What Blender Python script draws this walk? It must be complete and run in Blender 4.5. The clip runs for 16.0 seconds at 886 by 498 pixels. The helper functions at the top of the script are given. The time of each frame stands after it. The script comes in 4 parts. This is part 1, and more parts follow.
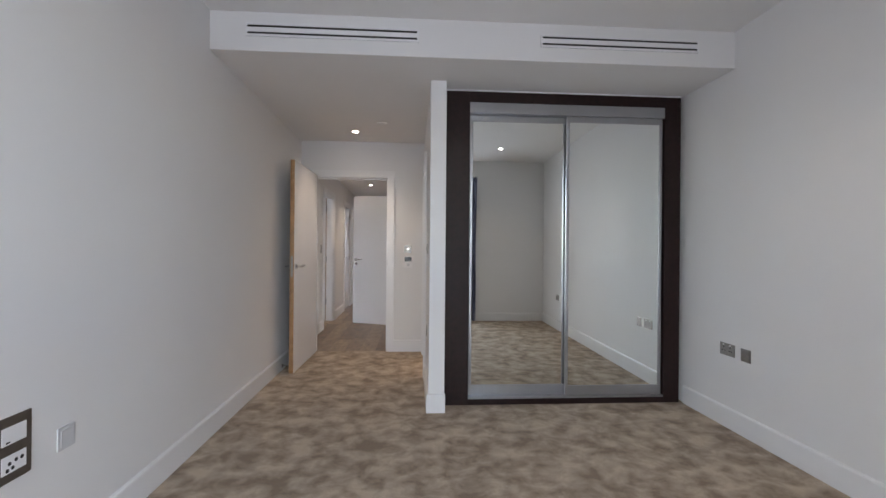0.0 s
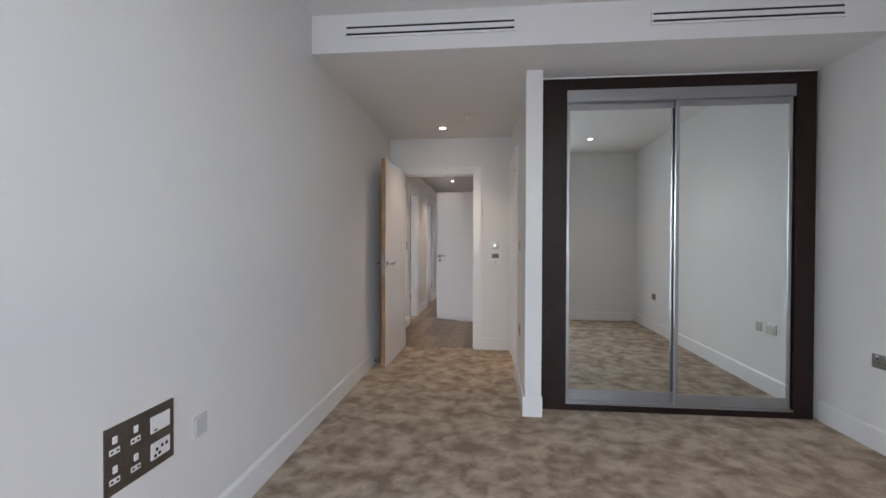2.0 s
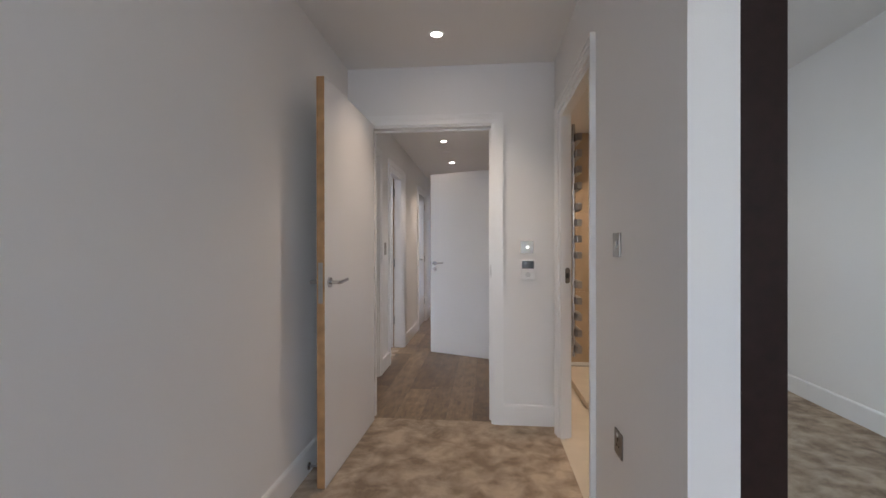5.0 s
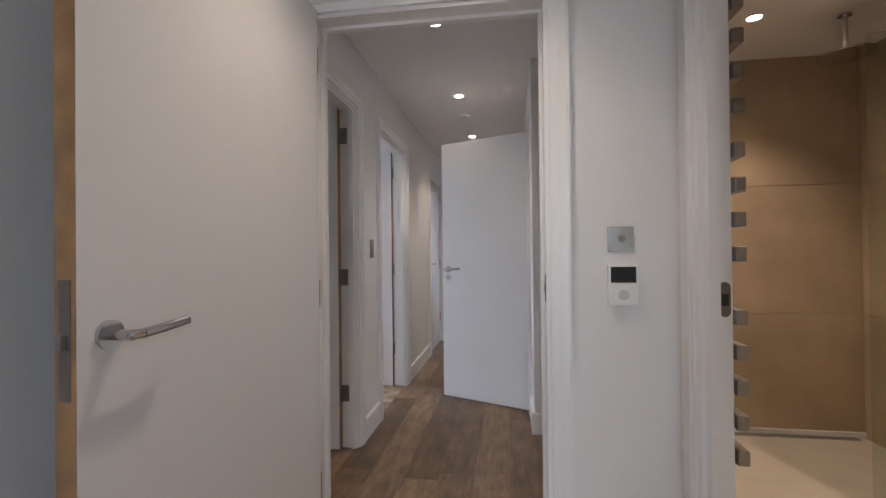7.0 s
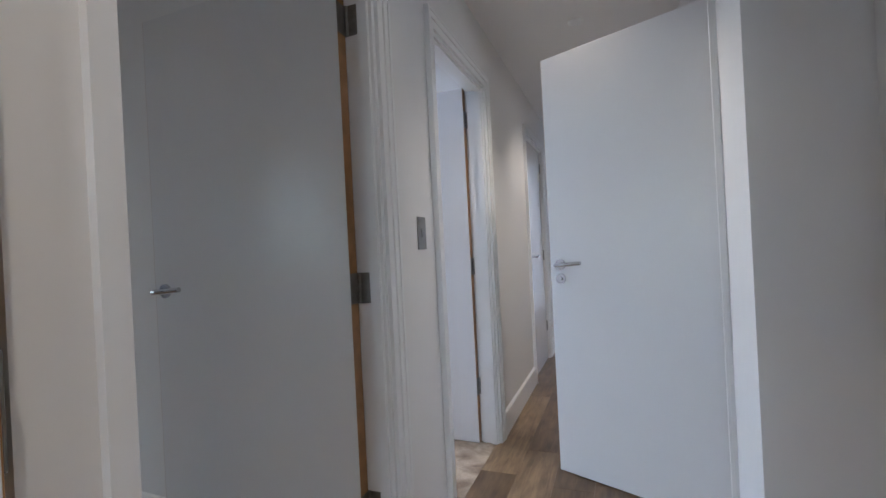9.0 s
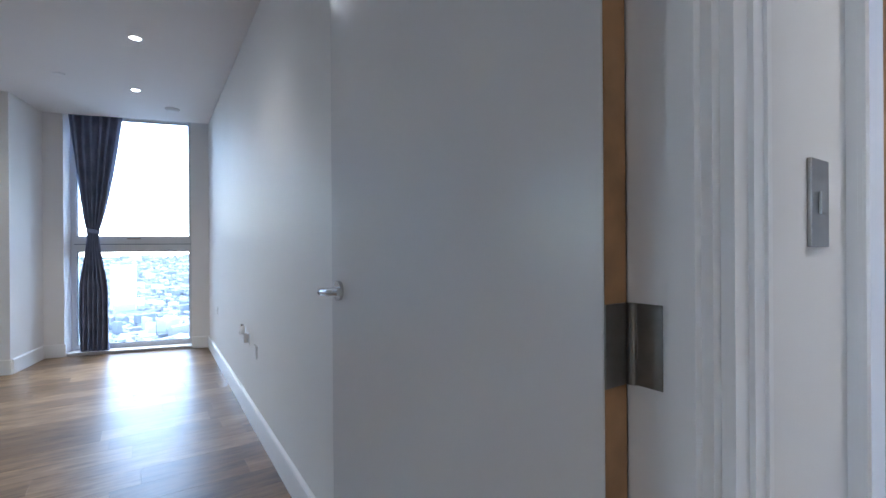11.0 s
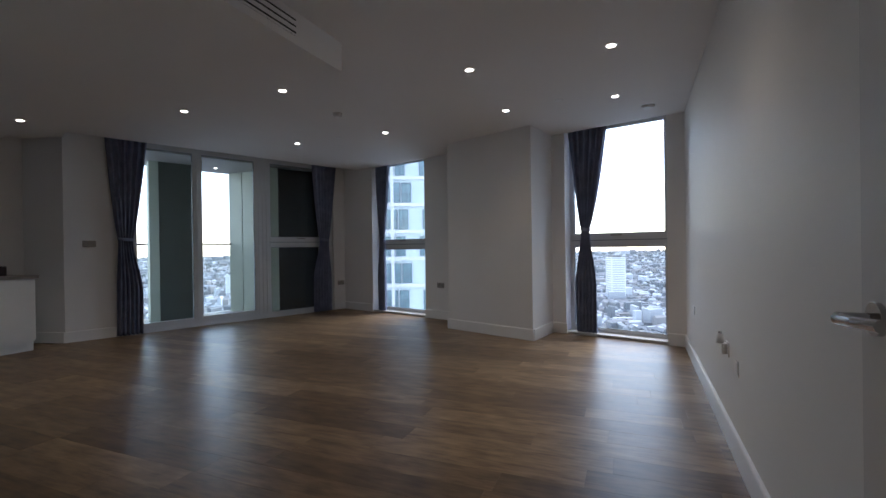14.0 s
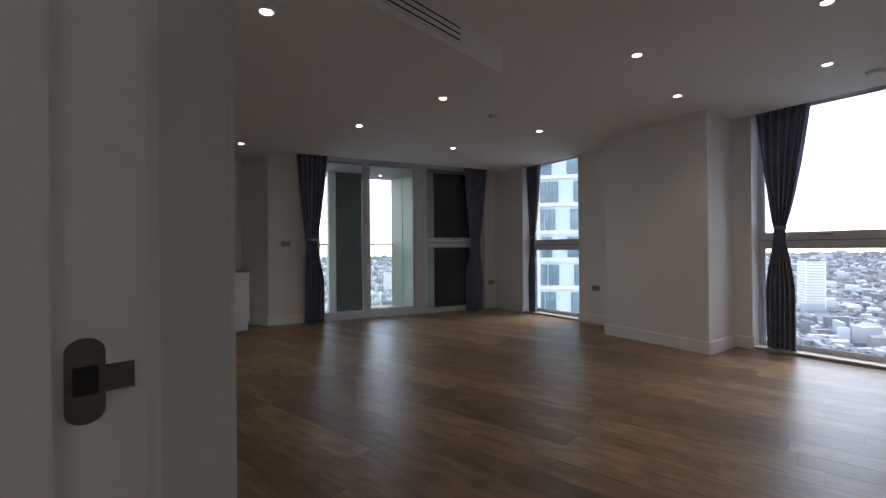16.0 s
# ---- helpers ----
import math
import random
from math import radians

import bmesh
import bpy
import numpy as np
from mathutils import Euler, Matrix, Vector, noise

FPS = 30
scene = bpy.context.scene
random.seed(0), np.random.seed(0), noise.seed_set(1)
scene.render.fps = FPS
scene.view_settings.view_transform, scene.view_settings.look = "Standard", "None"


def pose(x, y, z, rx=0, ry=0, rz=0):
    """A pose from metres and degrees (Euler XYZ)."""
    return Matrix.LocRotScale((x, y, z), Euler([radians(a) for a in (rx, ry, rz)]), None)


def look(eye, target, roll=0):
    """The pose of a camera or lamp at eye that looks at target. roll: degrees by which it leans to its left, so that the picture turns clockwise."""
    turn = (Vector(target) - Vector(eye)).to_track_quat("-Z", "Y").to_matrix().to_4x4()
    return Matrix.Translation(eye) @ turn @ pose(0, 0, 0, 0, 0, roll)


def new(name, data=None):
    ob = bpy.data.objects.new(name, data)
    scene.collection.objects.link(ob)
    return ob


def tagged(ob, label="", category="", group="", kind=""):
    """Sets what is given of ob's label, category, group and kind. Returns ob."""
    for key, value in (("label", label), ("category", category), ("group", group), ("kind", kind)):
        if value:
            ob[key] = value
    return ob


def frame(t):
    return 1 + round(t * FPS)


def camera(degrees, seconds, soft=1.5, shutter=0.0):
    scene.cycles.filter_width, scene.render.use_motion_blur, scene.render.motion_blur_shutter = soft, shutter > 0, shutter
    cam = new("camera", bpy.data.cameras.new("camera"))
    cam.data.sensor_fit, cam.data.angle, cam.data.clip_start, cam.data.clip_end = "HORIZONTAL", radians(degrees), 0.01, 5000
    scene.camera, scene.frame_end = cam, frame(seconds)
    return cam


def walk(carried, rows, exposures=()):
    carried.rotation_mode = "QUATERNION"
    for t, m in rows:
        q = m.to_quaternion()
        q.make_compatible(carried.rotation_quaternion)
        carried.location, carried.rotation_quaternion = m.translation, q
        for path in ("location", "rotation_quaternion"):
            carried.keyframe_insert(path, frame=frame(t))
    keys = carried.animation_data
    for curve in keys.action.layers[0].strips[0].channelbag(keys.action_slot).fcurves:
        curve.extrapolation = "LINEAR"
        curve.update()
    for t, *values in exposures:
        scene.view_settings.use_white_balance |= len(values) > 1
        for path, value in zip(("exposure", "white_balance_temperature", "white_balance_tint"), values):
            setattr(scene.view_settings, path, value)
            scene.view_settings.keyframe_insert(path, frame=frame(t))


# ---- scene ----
cam = camera(89.4, 16.0)
PATH = [
    (0, (0.187, -0.065, 1.247), (0.318, 1.931, 1.248), 0.5),
    (0.5, (0.153, -0.068, 1.244), (0.134, 1.932, 1.256), 0.3),
    (1, (0.102, -0.066, 1.244), (-0.11, 1.923, 1.257), 0.0),
    (1.5, (0.065, -0.059, 1.249), (-0.286, 1.91, 1.243), -0.0),
    (2, (0.038, 0.02, 1.262), (-0.163, 2.01, 1.24), 0.2),
    (2.5, (0.076, 0.303, 1.243), (-0.129, 2.293, 1.244), -0.2),
    (3, (0.077, 0.634, 1.238), (-0.157, 2.62, 1.19), 0.5),
    (3.5, (-0.006, 0.979, 1.233), (-0.112, 2.976, 1.205), -0.9),
    (4, (-0.057, 1.427, 1.229), (-0.292, 3.413, 1.203), -2.2),
    (4.5, (-0.071, 1.774, 1.215), (-0.367, 3.751, 1.169), 0.1),
    (4.7, (-0.133, 1.953, 1.242), (-0.332, 3.943, 1.226), 0.2),
    (6.8, (-0.245, 3.646, 1.192), (-0.444, 5.636, 1.211), -1.4),
    (7, (-0.257, 3.786, 1.206), (-0.554, 5.764, 1.22), -0.6),
    (7.5, (-0.302, 4.148, 1.184), (-0.575, 6.130, 1.178), 0.3),
    (8, (-0.377, 4.508, 1.18), (-0.531, 6.501, 1.094), -1.1),
    (8.2, (-0.4, 4.665, 1.169), (-0.646, 6.648, 1.104), -1.9),
    (10.3, (-0.739, 5.71, 1.175), (-2.121, 7.154, 1.112), -0.8),
    (10.5, (-0.795, 5.779, 1.174), (-2.271, 7.127, 1.098), -1.1),
    (11, (-0.97, 5.95, 1.174), (-2.622, 7.077, 1.172), -0.4),
    (11.5, (-1.139, 6.052, 1.174), (-2.965, 6.867, 1.134), -2.6),
    (12, (-1.203, 6.143, 1.189), (-3.181, 6.44, 1.186), -1.0),
    (12.5, (-1.235, 6.147, 1.185), (-3.225, 5.954, 1.139), -0.4),
    (13, (-1.244, 6.099, 1.192), (-3.196, 5.664, 1.164), -1.3),
    (13.5, (-1.238, 6.061, 1.186), (-3.135, 5.428, 1.169), -1.3),
    (14, (-1.222, 6.036, 1.185), (-3.073, 5.277, 1.178), -0.8),
    (14.5, (-1.196, 5.997, 1.181), (-2.974, 5.082, 1.175), -0.6),
    (15, (-1.208, 5.983, 1.184), (-2.909, 4.931, 1.175), -0.6),
    (15.5, (-1.192, 5.961, 1.187), (-2.812, 4.788, 1.181), -0.3),
    (16, (-1.187, 5.936, 1.179), (-2.704, 4.633, 1.183), -0.5),
]
walk(cam, [(t, look(eye, at, roll)) for t, eye, at, roll in PATH],
     exposures=[(0.0, 2.92, 6700, 19), (4.5, 2.95, 6650, 19), (7.0, 2.85, 6400, 18), (8.2, 2.85, 6000, 15), (10.3, 3.5, 5450, 12), (11.0, 3.35, 5350, 12),
                (12.2, 2.75, 5600, 13), (14.0, 2.1, 6150, 16), (16.0, 2.1, 6750, 19)])

# ---- daylight: an overcast sky ----
world = bpy.data.worlds.new("overcast_sky")
scene.world = world
world.use_nodes = True
wn, wl = world.node_tree.nodes, world.node_tree.links
sky = wn.new("ShaderNodeTexSky")
sky.sky_type, sky.sun_disc = "NISHITA", False
sky.sun_elevation, sky.sun_rotation, sky.air_density, sky.dust_density = radians(54), radians(285), 1.0, 0.25
pale = wn.new("ShaderNodeHueSaturation")
pale.inputs["Saturation"].default_value = 0.72
wl.new(sky.outputs[0], pale.inputs["Color"])
wl.new(pale.outputs[0], wn["Background"].inputs[0])
wn["Background"].inputs[1].default_value = 0.15


def sun_lamp():
    data = bpy.data.lights.new("sun", "SUN")
    data.energy, data.angle, data.color = 0.8, radians(40), (1.0, 0.98, 0.95)
    ob = new("sun", data)
    ob.matrix_world = look((-19, 5, 27), (0, 0, 0))


def window_sky(name, m, w, h, watts):
    """The sky's light in a window's opening; it looks to the frame's +y."""
    data = bpy.data.lights.new(name, "AREA")
    data.shape, data.size, data.size_y, data.energy, data.color = "RECTANGLE", w, h, watts, (0.88, 0.95, 1.0)
    ob = new(name, data)
    ob.matrix_world = m @ Matrix.Rotation(math.pi / 2, 4, "X")


sun_lamp()
window_sky("bedroom_window_sky", Matrix.Translation((0.125, -0.66, 1.30)), 2.0, 2.4, 3.1)
CEIL, SOFFIT, HALLC = 2.70, 2.49, 2.49     # living room and bedroom; dropped parts; hall
BEDC = 2.79


# ---- materials ----
def material(name, color, rough=0.5, metal=0.0, spread=0.06, scale=6.0, bump=0.0, bump_scale=200.0, spec=0.5):
    """A painted or plain surface with faint unevenness at two scales."""
    m = bpy.data.materials.new(name)
    m.use_nodes = True
    n, l = m.node_tree.nodes, m.node_tree.links
    b = n["Principled BSDF"]
    b.inputs["Metallic"].default_value = metal
    b.inputs["Specular IOR Level"].default_value = spec
    co = n.new("ShaderNodeTexCoord")
    big = n.new("ShaderNodeTexNoise")
    big.inputs["Scale"].default_value, big.inputs["Detail"].default_value = scale, 6
    l.new(co.outputs["Object"], big.inputs["Vector"])
    ramp = n.new("ShaderNodeValToRGB")
    ramp.color_ramp.elements[0].position, ramp.color_ramp.elements[1].position = 0.3, 0.7
    ramp.color_ramp.elements[0].color = (*[c * (1 - spread) for c in color], 1)
    ramp.color_ramp.elements[1].color = (*[min(1, c * (1 + spread)) for c in color], 1)
    l.new(big.outputs["Fac"], ramp.inputs[0])
    l.new(ramp.outputs[0], b.inputs["Base Color"])
    r = n.new("ShaderNodeMapRange")
    r.inputs["To Min"].default_value, r.inputs["To Max"].default_value = max(0, rough - 0.06), min(1, rough + 0.06)
    l.new(big.outputs["Fac"], r.inputs[0])
    l.new(r.outputs[0], b.inputs["Roughness"])
    if bump:
        fine = n.new("ShaderNodeTexNoise")
        fine.inputs["Scale"].default_value, fine.inputs["Detail"].default_value = bump_scale, 3
        l.new(co.outputs["Object"], fine.inputs["Vector"])
        bp = n.new("ShaderNodeBump")
        bp.inputs["Strength"].default_value, bp.inputs["Distance"].default_value = bump, 0.004
        l.new(fine.outputs["Fac"], bp.inputs["Height"])
        l.new(bp.outputs[0], b.inputs["Normal"])
    return m


def glow(name, color, strength):
    m = bpy.data.materials.new(name)
    m.use_nodes = True
    b = m.node_tree.nodes["Principled BSDF"]
    b.inputs["Emission Color"].default_value, b.inputs["Emission Strength"].default_value = (*color, 1), strength
    return m


def glass_material(name, tint=(0.95, 0.98, 0.97), gloss=0.06):
    """Thin glazing: clear with a mirror-like share that grows at a slant."""
    m = bpy.data.materials.new(name)
    m.use_nodes = True
    n, l = m.node_tree.nodes, m.node_tree.links
    n.remove(n["Principled BSDF"])
    clear, shine, mix, fres = (n.new("ShaderNodeBsdfTransparent"), n.new("ShaderNodeBsdfGlossy"),
                               n.new("ShaderNodeMixShader"), n.new("ShaderNodeFresnel"))
    clear.inputs[0].default_value = (*tint, 1)
    shine.inputs["Roughness"].default_value = 0.01
    fres.inputs[0].default_value = 1.3 + gloss
    l.new(fres.outputs[0], mix.inputs[0])
    l.new(clear.outputs[0], mix.inputs[1])
    l.new(shine.outputs[0], mix.inputs[2])
    l.new(mix.outputs[0], n["Material Output"].inputs[0])
    return m


def carpet_material():
    """Crushed taupe pile: blotches brushed light and dark, over a short fibre."""
    m = bpy.data.materials.new("carpet")
    m.use_nodes = True
    n, l = m.node_tree.nodes, m.node_tree.links
    b = n["Principled BSDF"]
    b.inputs["Roughness"].default_value = 0.95
    b.inputs["Sheen Weight"].default_value = 0.1
    b.inputs["Specular IOR Level"].default_value = 0.1
    co = n.new("ShaderNodeTexCoord")
    warp = n.new("ShaderNodeTexNoise")
    warp.inputs["Scale"].default_value, warp.inputs["Detail"].default_value = 3.0, 2
    big = n.new("ShaderNodeTexNoise")
    big.inputs["Scale"].default_value, big.inputs["Detail"].default_value, big.inputs["Roughness"].default_value = 7.0, 5, 0.6
    big.inputs["Distortion"].default_value = 0.3
    stretch = n.new("ShaderNodeMapping")
    stretch.inputs["Scale"].default_value = (1.0, 1.0, 1.0)
    l.new(co.outputs["Object"], stretch.inputs[0])
    l.new(stretch.outputs[0], big.inputs["Vector"])
    l.new(co.outputs["Object"], warp.inputs["Vector"])
    mixv = n.new("ShaderNodeMath")
    mixv.operation = "MULTIPLY_ADD"
    mixv.inputs[1].default_value = 0.35
    l.new(warp.outputs["Fac"], mixv.inputs[0])
    l.new(big.outputs["Fac"], mixv.inputs[2])
    ramp = n.new("ShaderNodeValToRGB")
    e = ramp.color_ramp.elements
    e[0].position, e[0].color = 0.54, (0.25, 0.19, 0.136, 1)
    e[1].position, e[1].color = 0.82, (0.53, 0.43, 0.325, 1)
    mid = e.new(0.66)
    mid.color = (0.375, 0.295, 0.217, 1)
    l.new(mixv.outputs[0], ramp.inputs[0])
    fibre = n.new("ShaderNodeTexNoise")
    fibre.inputs["Scale"].default_value, fibre.inputs["Detail"].default_value = 260, 2
    l.new(co.outputs["Object"], fibre.inputs["Vector"])
    speck = n.new("ShaderNodeMix")
    speck.data_type, speck.blend_type = "RGBA", "OVERLAY"
    speck.inputs["Factor"].default_value = 0.35
    l.new(ramp.outputs[0], speck.inputs[6])
    l.new(fibre.outputs["Fac"], speck.inputs[7])
    l.new(speck.outputs[2], b.inputs["Base Color"])
    bp = n.new("ShaderNodeBump")
    bp.inputs["Strength"].default_value, bp.inputs["Distance"].default_value = 0.5, 0.006
    l.new(fibre.outputs["Fac"], bp.inputs["Height"])
    l.new(bp.outputs[0], b.inputs["Normal"])
    return m


def plank_material():
    """Brown oak-look vinyl plank: each board its own tone, long grain, a satin face."""
    m = bpy.data.materials.new("oak_plank")
    m.use_nodes = True
    n, l = m.node_tree.nodes, m.node_tree.links
    b = n["Principled BSDF"]
    co, info = n.new("ShaderNodeTexCoord"), n.new("ShaderNodeObjectInfo")
    shift = n.new("ShaderNodeVectorMath")
    shift.operation = "MULTIPLY_ADD"
    shift.inputs[1].default_value = (1, 1, 1)
    off = n.new("ShaderNodeCombineXYZ")
    mul = n.new("ShaderNodeMath")
    mul.operation = "MULTIPLY"
    mul.inputs[1].default_value = 37
    l.new(info.outputs["Random"], mul.inputs[0])
    l.new(mul.outputs[0], off.inputs[0])
    l.new(mul.outputs[0], off.inputs[1])
    l.new(co.outputs["Object"], shift.inputs[0])
    l.new(off.outputs[0], shift.inputs[2])
    mp = n.new("ShaderNodeMapping")
    mp.inputs["Scale"].default_value = (1.0, 0.09, 1.0)
    l.new(shift.outputs[0], mp.inputs[0])
    grain = n.new("ShaderNodeTexNoise")
    grain.inputs["Scale"].default_value, grain.inputs["Detail"].default_value, grain.inputs["Roughness"].default_value = 42, 8, 0.65
    grain.inputs["Distortion"].default_value = 0.6
    l.new(mp.outputs[0], grain.inputs["Vector"])
    blot = n.new("ShaderNodeTexNoise")
    blot.inputs["Scale"].default_value, blot.inputs["Detail"].default_value = 13, 5
    mp2 = n.new("ShaderNodeMapping")
    mp2.inputs["Scale"].default_value = (1.0, 0.35, 1.0)
    l.new(shift.outputs[0], mp2.inputs[0])
    l.new(mp2.outputs[0], blot.inputs["Vector"])
    tone = n.new("ShaderNodeValToRGB")
    tone.color_ramp.elements[0].color = (0.135, 0.088, 0.048, 1)
    tone.color_ramp.elements[1].color = (0.30, 0.212, 0.123, 1)
    l.new(info.outputs["Random"], tone.inputs[0])
    dark = n.new("ShaderNodeValToRGB")
    dark.color_ramp.elements[0].position, dark.color_ramp.elements[0].color = 0.34, (0.42, 0.37, 0.33, 1)
    dark.color_ramp.elements[1].position, dark.color_ramp.elements[1].color = 0.66, (1.45, 1.42, 1.38, 1)
    add = n.new("ShaderNodeMath")
    add.operation = "MULTIPLY_ADD"
    add.inputs[1].default_value, add.inputs[2].default_value = 0.5, 0.0
    half = n.new("ShaderNodeMath")
    half.operation = "MULTIPLY_ADD"
    half.inputs[1].default_value = 0.5
    l.new(grain.outputs["Fac"], half.inputs[0])
    l.new(blot.outputs["Fac"], add.inputs[0])
    l.new(add.outputs[0], half.inputs[2])
    l.new(half.outputs[0], dark.inputs[0])
    mixc = n.new("ShaderNodeMix")
    mixc.data_type, mixc.blend_type = "RGBA", "MULTIPLY"
    mixc.inputs["Factor"].default_value = 1
    l.new(tone.outputs[0], mixc.inputs[6])
    l.new(dark.outputs[0], mixc.inputs[7])
    l.new(mixc.outputs[2], b.inputs["Base Color"])
    rr = n.new("ShaderNodeMapRange")
    rr.inputs["To Min"].default_value, rr.inputs["To Max"].default_value = 0.26, 0.46
    l.new(grain.outputs["Fac"], rr.inputs[0])
    l.new(rr.outputs[0], b.inputs["Roughness"])
    bp = n.new("ShaderNodeBump")
    bp.inputs["Strength"].default_value, bp.inputs["Distance"].default_value = 0.25, 0.002
    l.new(grain.outputs["Fac"], bp.inputs["Height"])
    l.new(bp.outputs[0], b.inputs["Normal"])
    return m


def island_material(name, colors, rough=0.8):
    """One joined mesh whose loose pieces each take a colour of their own."""
    m = bpy.data.materials.new(name)
    m.use_nodes = True
    n, l = m.node_tree.nodes, m.node_tree.links
    g, ramp = n.new("ShaderNodeNewGeometry"), n.new("ShaderNodeValToRGB")
    ramp.color_ramp.interpolation = "CONSTANT"
    els = ramp.color_ramp.elements
    for i, c in enumerate(colors):
        e = els[i] if i < 2 else els.new(0.5)
        e.position, e.color = i / len(colors), (*c, 1)
    l.new(g.outputs["Random Per Island"], ramp.inputs[0])
    l.new(ramp.outputs[0], n["Principled BSDF"].inputs["Base Color"])
    n["Principled BSDF"].inputs["Roughness"].default_value = rough
    return m


PAINT = material("wall_paint", (0.79, 0.785, 0.78), 0.6, spread=0.012, scale=1.5, bump=0.12, bump_scale=260, spec=0.35)
CEILING = material("ceiling_paint", (0.80, 0.79, 0.78), 0.8, spread=0.012, scale=1.2, bump=0.08, bump_scale=200)
TRIM = material("satin_white_trim", (0.82, 0.82, 0.82), 0.32, spread=0.01)
DOOR = material("white_door_paint", (0.80, 0.80, 0.81), 0.22, spread=0.012, scale=2, bump=0.05, bump_scale=300)
OAK = material("oak_lipping", (0.36, 0.20, 0.09), 0.45, spread=0.25, scale=14)
CHROME = material("polished_chrome", (0.55, 0.55, 0.56), 0.14, 1.0, spread=0.05)
STEEL = material("brushed_steel", (0.33, 0.32, 0.305), 0.38, 1.0, spread=0.08, scale=40)
HINGE = material("dark_hinge_steel", (0.25, 0.24, 0.225), 0.36, 0.9, spread=0.12, scale=45)
BRONZE = material("brushed_bronze_plate", (0.17, 0.15, 0.13), 0.42, 0.8, spread=0.1, scale=30)
DARKWOOD = material("dark_wenge", (0.018, 0.0075, 0.0068), 0.5, spread=0.35, scale=22, bump=0.1, spec=0.3)
ALU = material("satin_aluminium", (0.40, 0.41, 0.43), 0.38, 0.9, spread=0.04)
MIRROR = material("silvered_mirror", (0.86, 0.90, 0.89), 0.0, 1.0, spread=0.0)
MIRROR.node_tree.nodes["Map Range"].inputs["To Min"].default_value = 0.0
MIRROR.node_tree.nodes["Map Range"].inputs["To Max"].default_value = 0.004
BLACK = material("black_void", (0.012, 0.012, 0.012), 0.6)
PLASTIC = material("white_plastic", (0.80, 0.80, 0.80), 0.35, spread=0.01)
GREYPLATE = material("pale_grey_plastic", (0.58, 0.58, 0.59), 0.4, spread=0.02)
SCREEN = material("dark_display", (0.03, 0.035, 0.04), 0.12, spread=0.0)
CURTAIN = material("slate_blue_curtain", (0.21, 0.24, 0.35), 0.85, spread=0.18, scale=9, bump=0.3, bump_scale=500, spec=0.2)
FRAME = material("white_window_frame", (0.62, 0.64, 0.66), 0.4, spread=0.02)
GREY = material("grey_worktop", (0.22, 0.21, 0.20), 0.35, spread=0.12, scale=30)
GLOSS = material("white_gloss_unit", (0.72, 0.71, 0.69), 0.14, spread=0.008)
TILE = material("sand_stone_tile", (0.44, 0.33, 0.22), 0.3, spread=0.14, scale=2.5, bump=0.05)
TRAY = material("cream_stone_floor", (0.62, 0.55, 0.45), 0.35, spread=0.06)
CERAMIC = material("white_ceramic", (0.80, 0.79, 0.77), 0.12, spread=0.0)
GROUT = material("grout", (0.30, 0.24, 0.17), 0.9)
CARPET, PLANK = carpet_material(), plank_material()
SCREED = material("dark_screed", (0.05, 0.035, 0.025), 0.9)
GLASS = glass_material("window_glass")
SHOWER = glass_material("shower_glass", (0.90, 0.93, 0.91))
LAMP = glow("lamp_lens", (1.0, 0.93, 0.82), 6.0)
FIN = material("pale_green_cladding", (0.42, 0.46, 0.38), 0.45, spread=0.04)
# Shaded fin face, shade put into the colour; also the panel joint.
FIN_SHADE_JOINT = material("shaded_cladding_and_joint", (0.055, 0.068, 0.058), 0.35, spread=0.08)
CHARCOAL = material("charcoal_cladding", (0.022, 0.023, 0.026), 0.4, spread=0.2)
SOFFITBOARD = material("grey_soffit_board", (0.26, 0.24, 0.22), 0.6, spread=0.08)
DECK = material("pale_decking", (0.50, 0.50, 0.48), 0.7, spread=0.1)
CLAD = material("pale_blue_cladding", (0.66, 0.74, 0.78), 0.5, spread=0.03, scale=0.4)
TOWERGLASS = material("tower_window_glass", (0.22, 0.33, 0.37), 0.12, spread=0.35, scale=0.35)
TOWERFRAME = material("tower_grey_frame", (0.20, 0.24, 0.27), 0.5)


# ---- building helpers ----
def box(bm, x0, x1, y0, y1, z0, z1, m=None, bevel=0.0):
    mm = Matrix.LocRotScale(((x0 + x1) / 2, (y0 + y1) / 2, (z0 + z1) / 2), None, (abs(x1 - x0), abs(y1 - y0), abs(z1 - z0)))
    geo = bmesh.ops.create_cube(bm, size=1, matrix=(m @ mm) if m else mm)
    if bevel:
        edges = list({e for v in geo["verts"] for e in v.link_edges})
        bmesh.ops.bevel(bm, geom=edges, offset=bevel, segments=2, profile=0.7, affect="EDGES")
    return bm


def cyl(bm, a, b, r, seg=20, r2=None):
    a, b = Vector(a), Vector(b)
    q = (b - a).to_track_quat("Z", "Y").to_matrix().to_4x4()
    bmesh.ops.create_cone(bm, cap_ends=True, segments=seg, radius1=r, radius2=r if r2 is None else r2,
                          depth=(b - a).length, matrix=Matrix.Translation((a + b) / 2) @ q)
    return bm


def part(name, bm, mat, parent=None, label="", m=None, smooth=False):
    me = bpy.data.meshes.new(name)
    bm.to_mesh(me)
    bm.free()
    me.materials.append(mat)
    if smooth:
        for p in me.polygons:
            p.use_smooth = True
    ob = new(name, me)
    if m:
        ob.matrix_world = m
    if parent:
        ob.parent = parent
    if label:
        ob["label"] = label
    return ob


def root(name, m=None):
    ob = new(name)
    ob.empty_display_size = 0.1
    if m:
        ob.matrix_world = m
    return ob


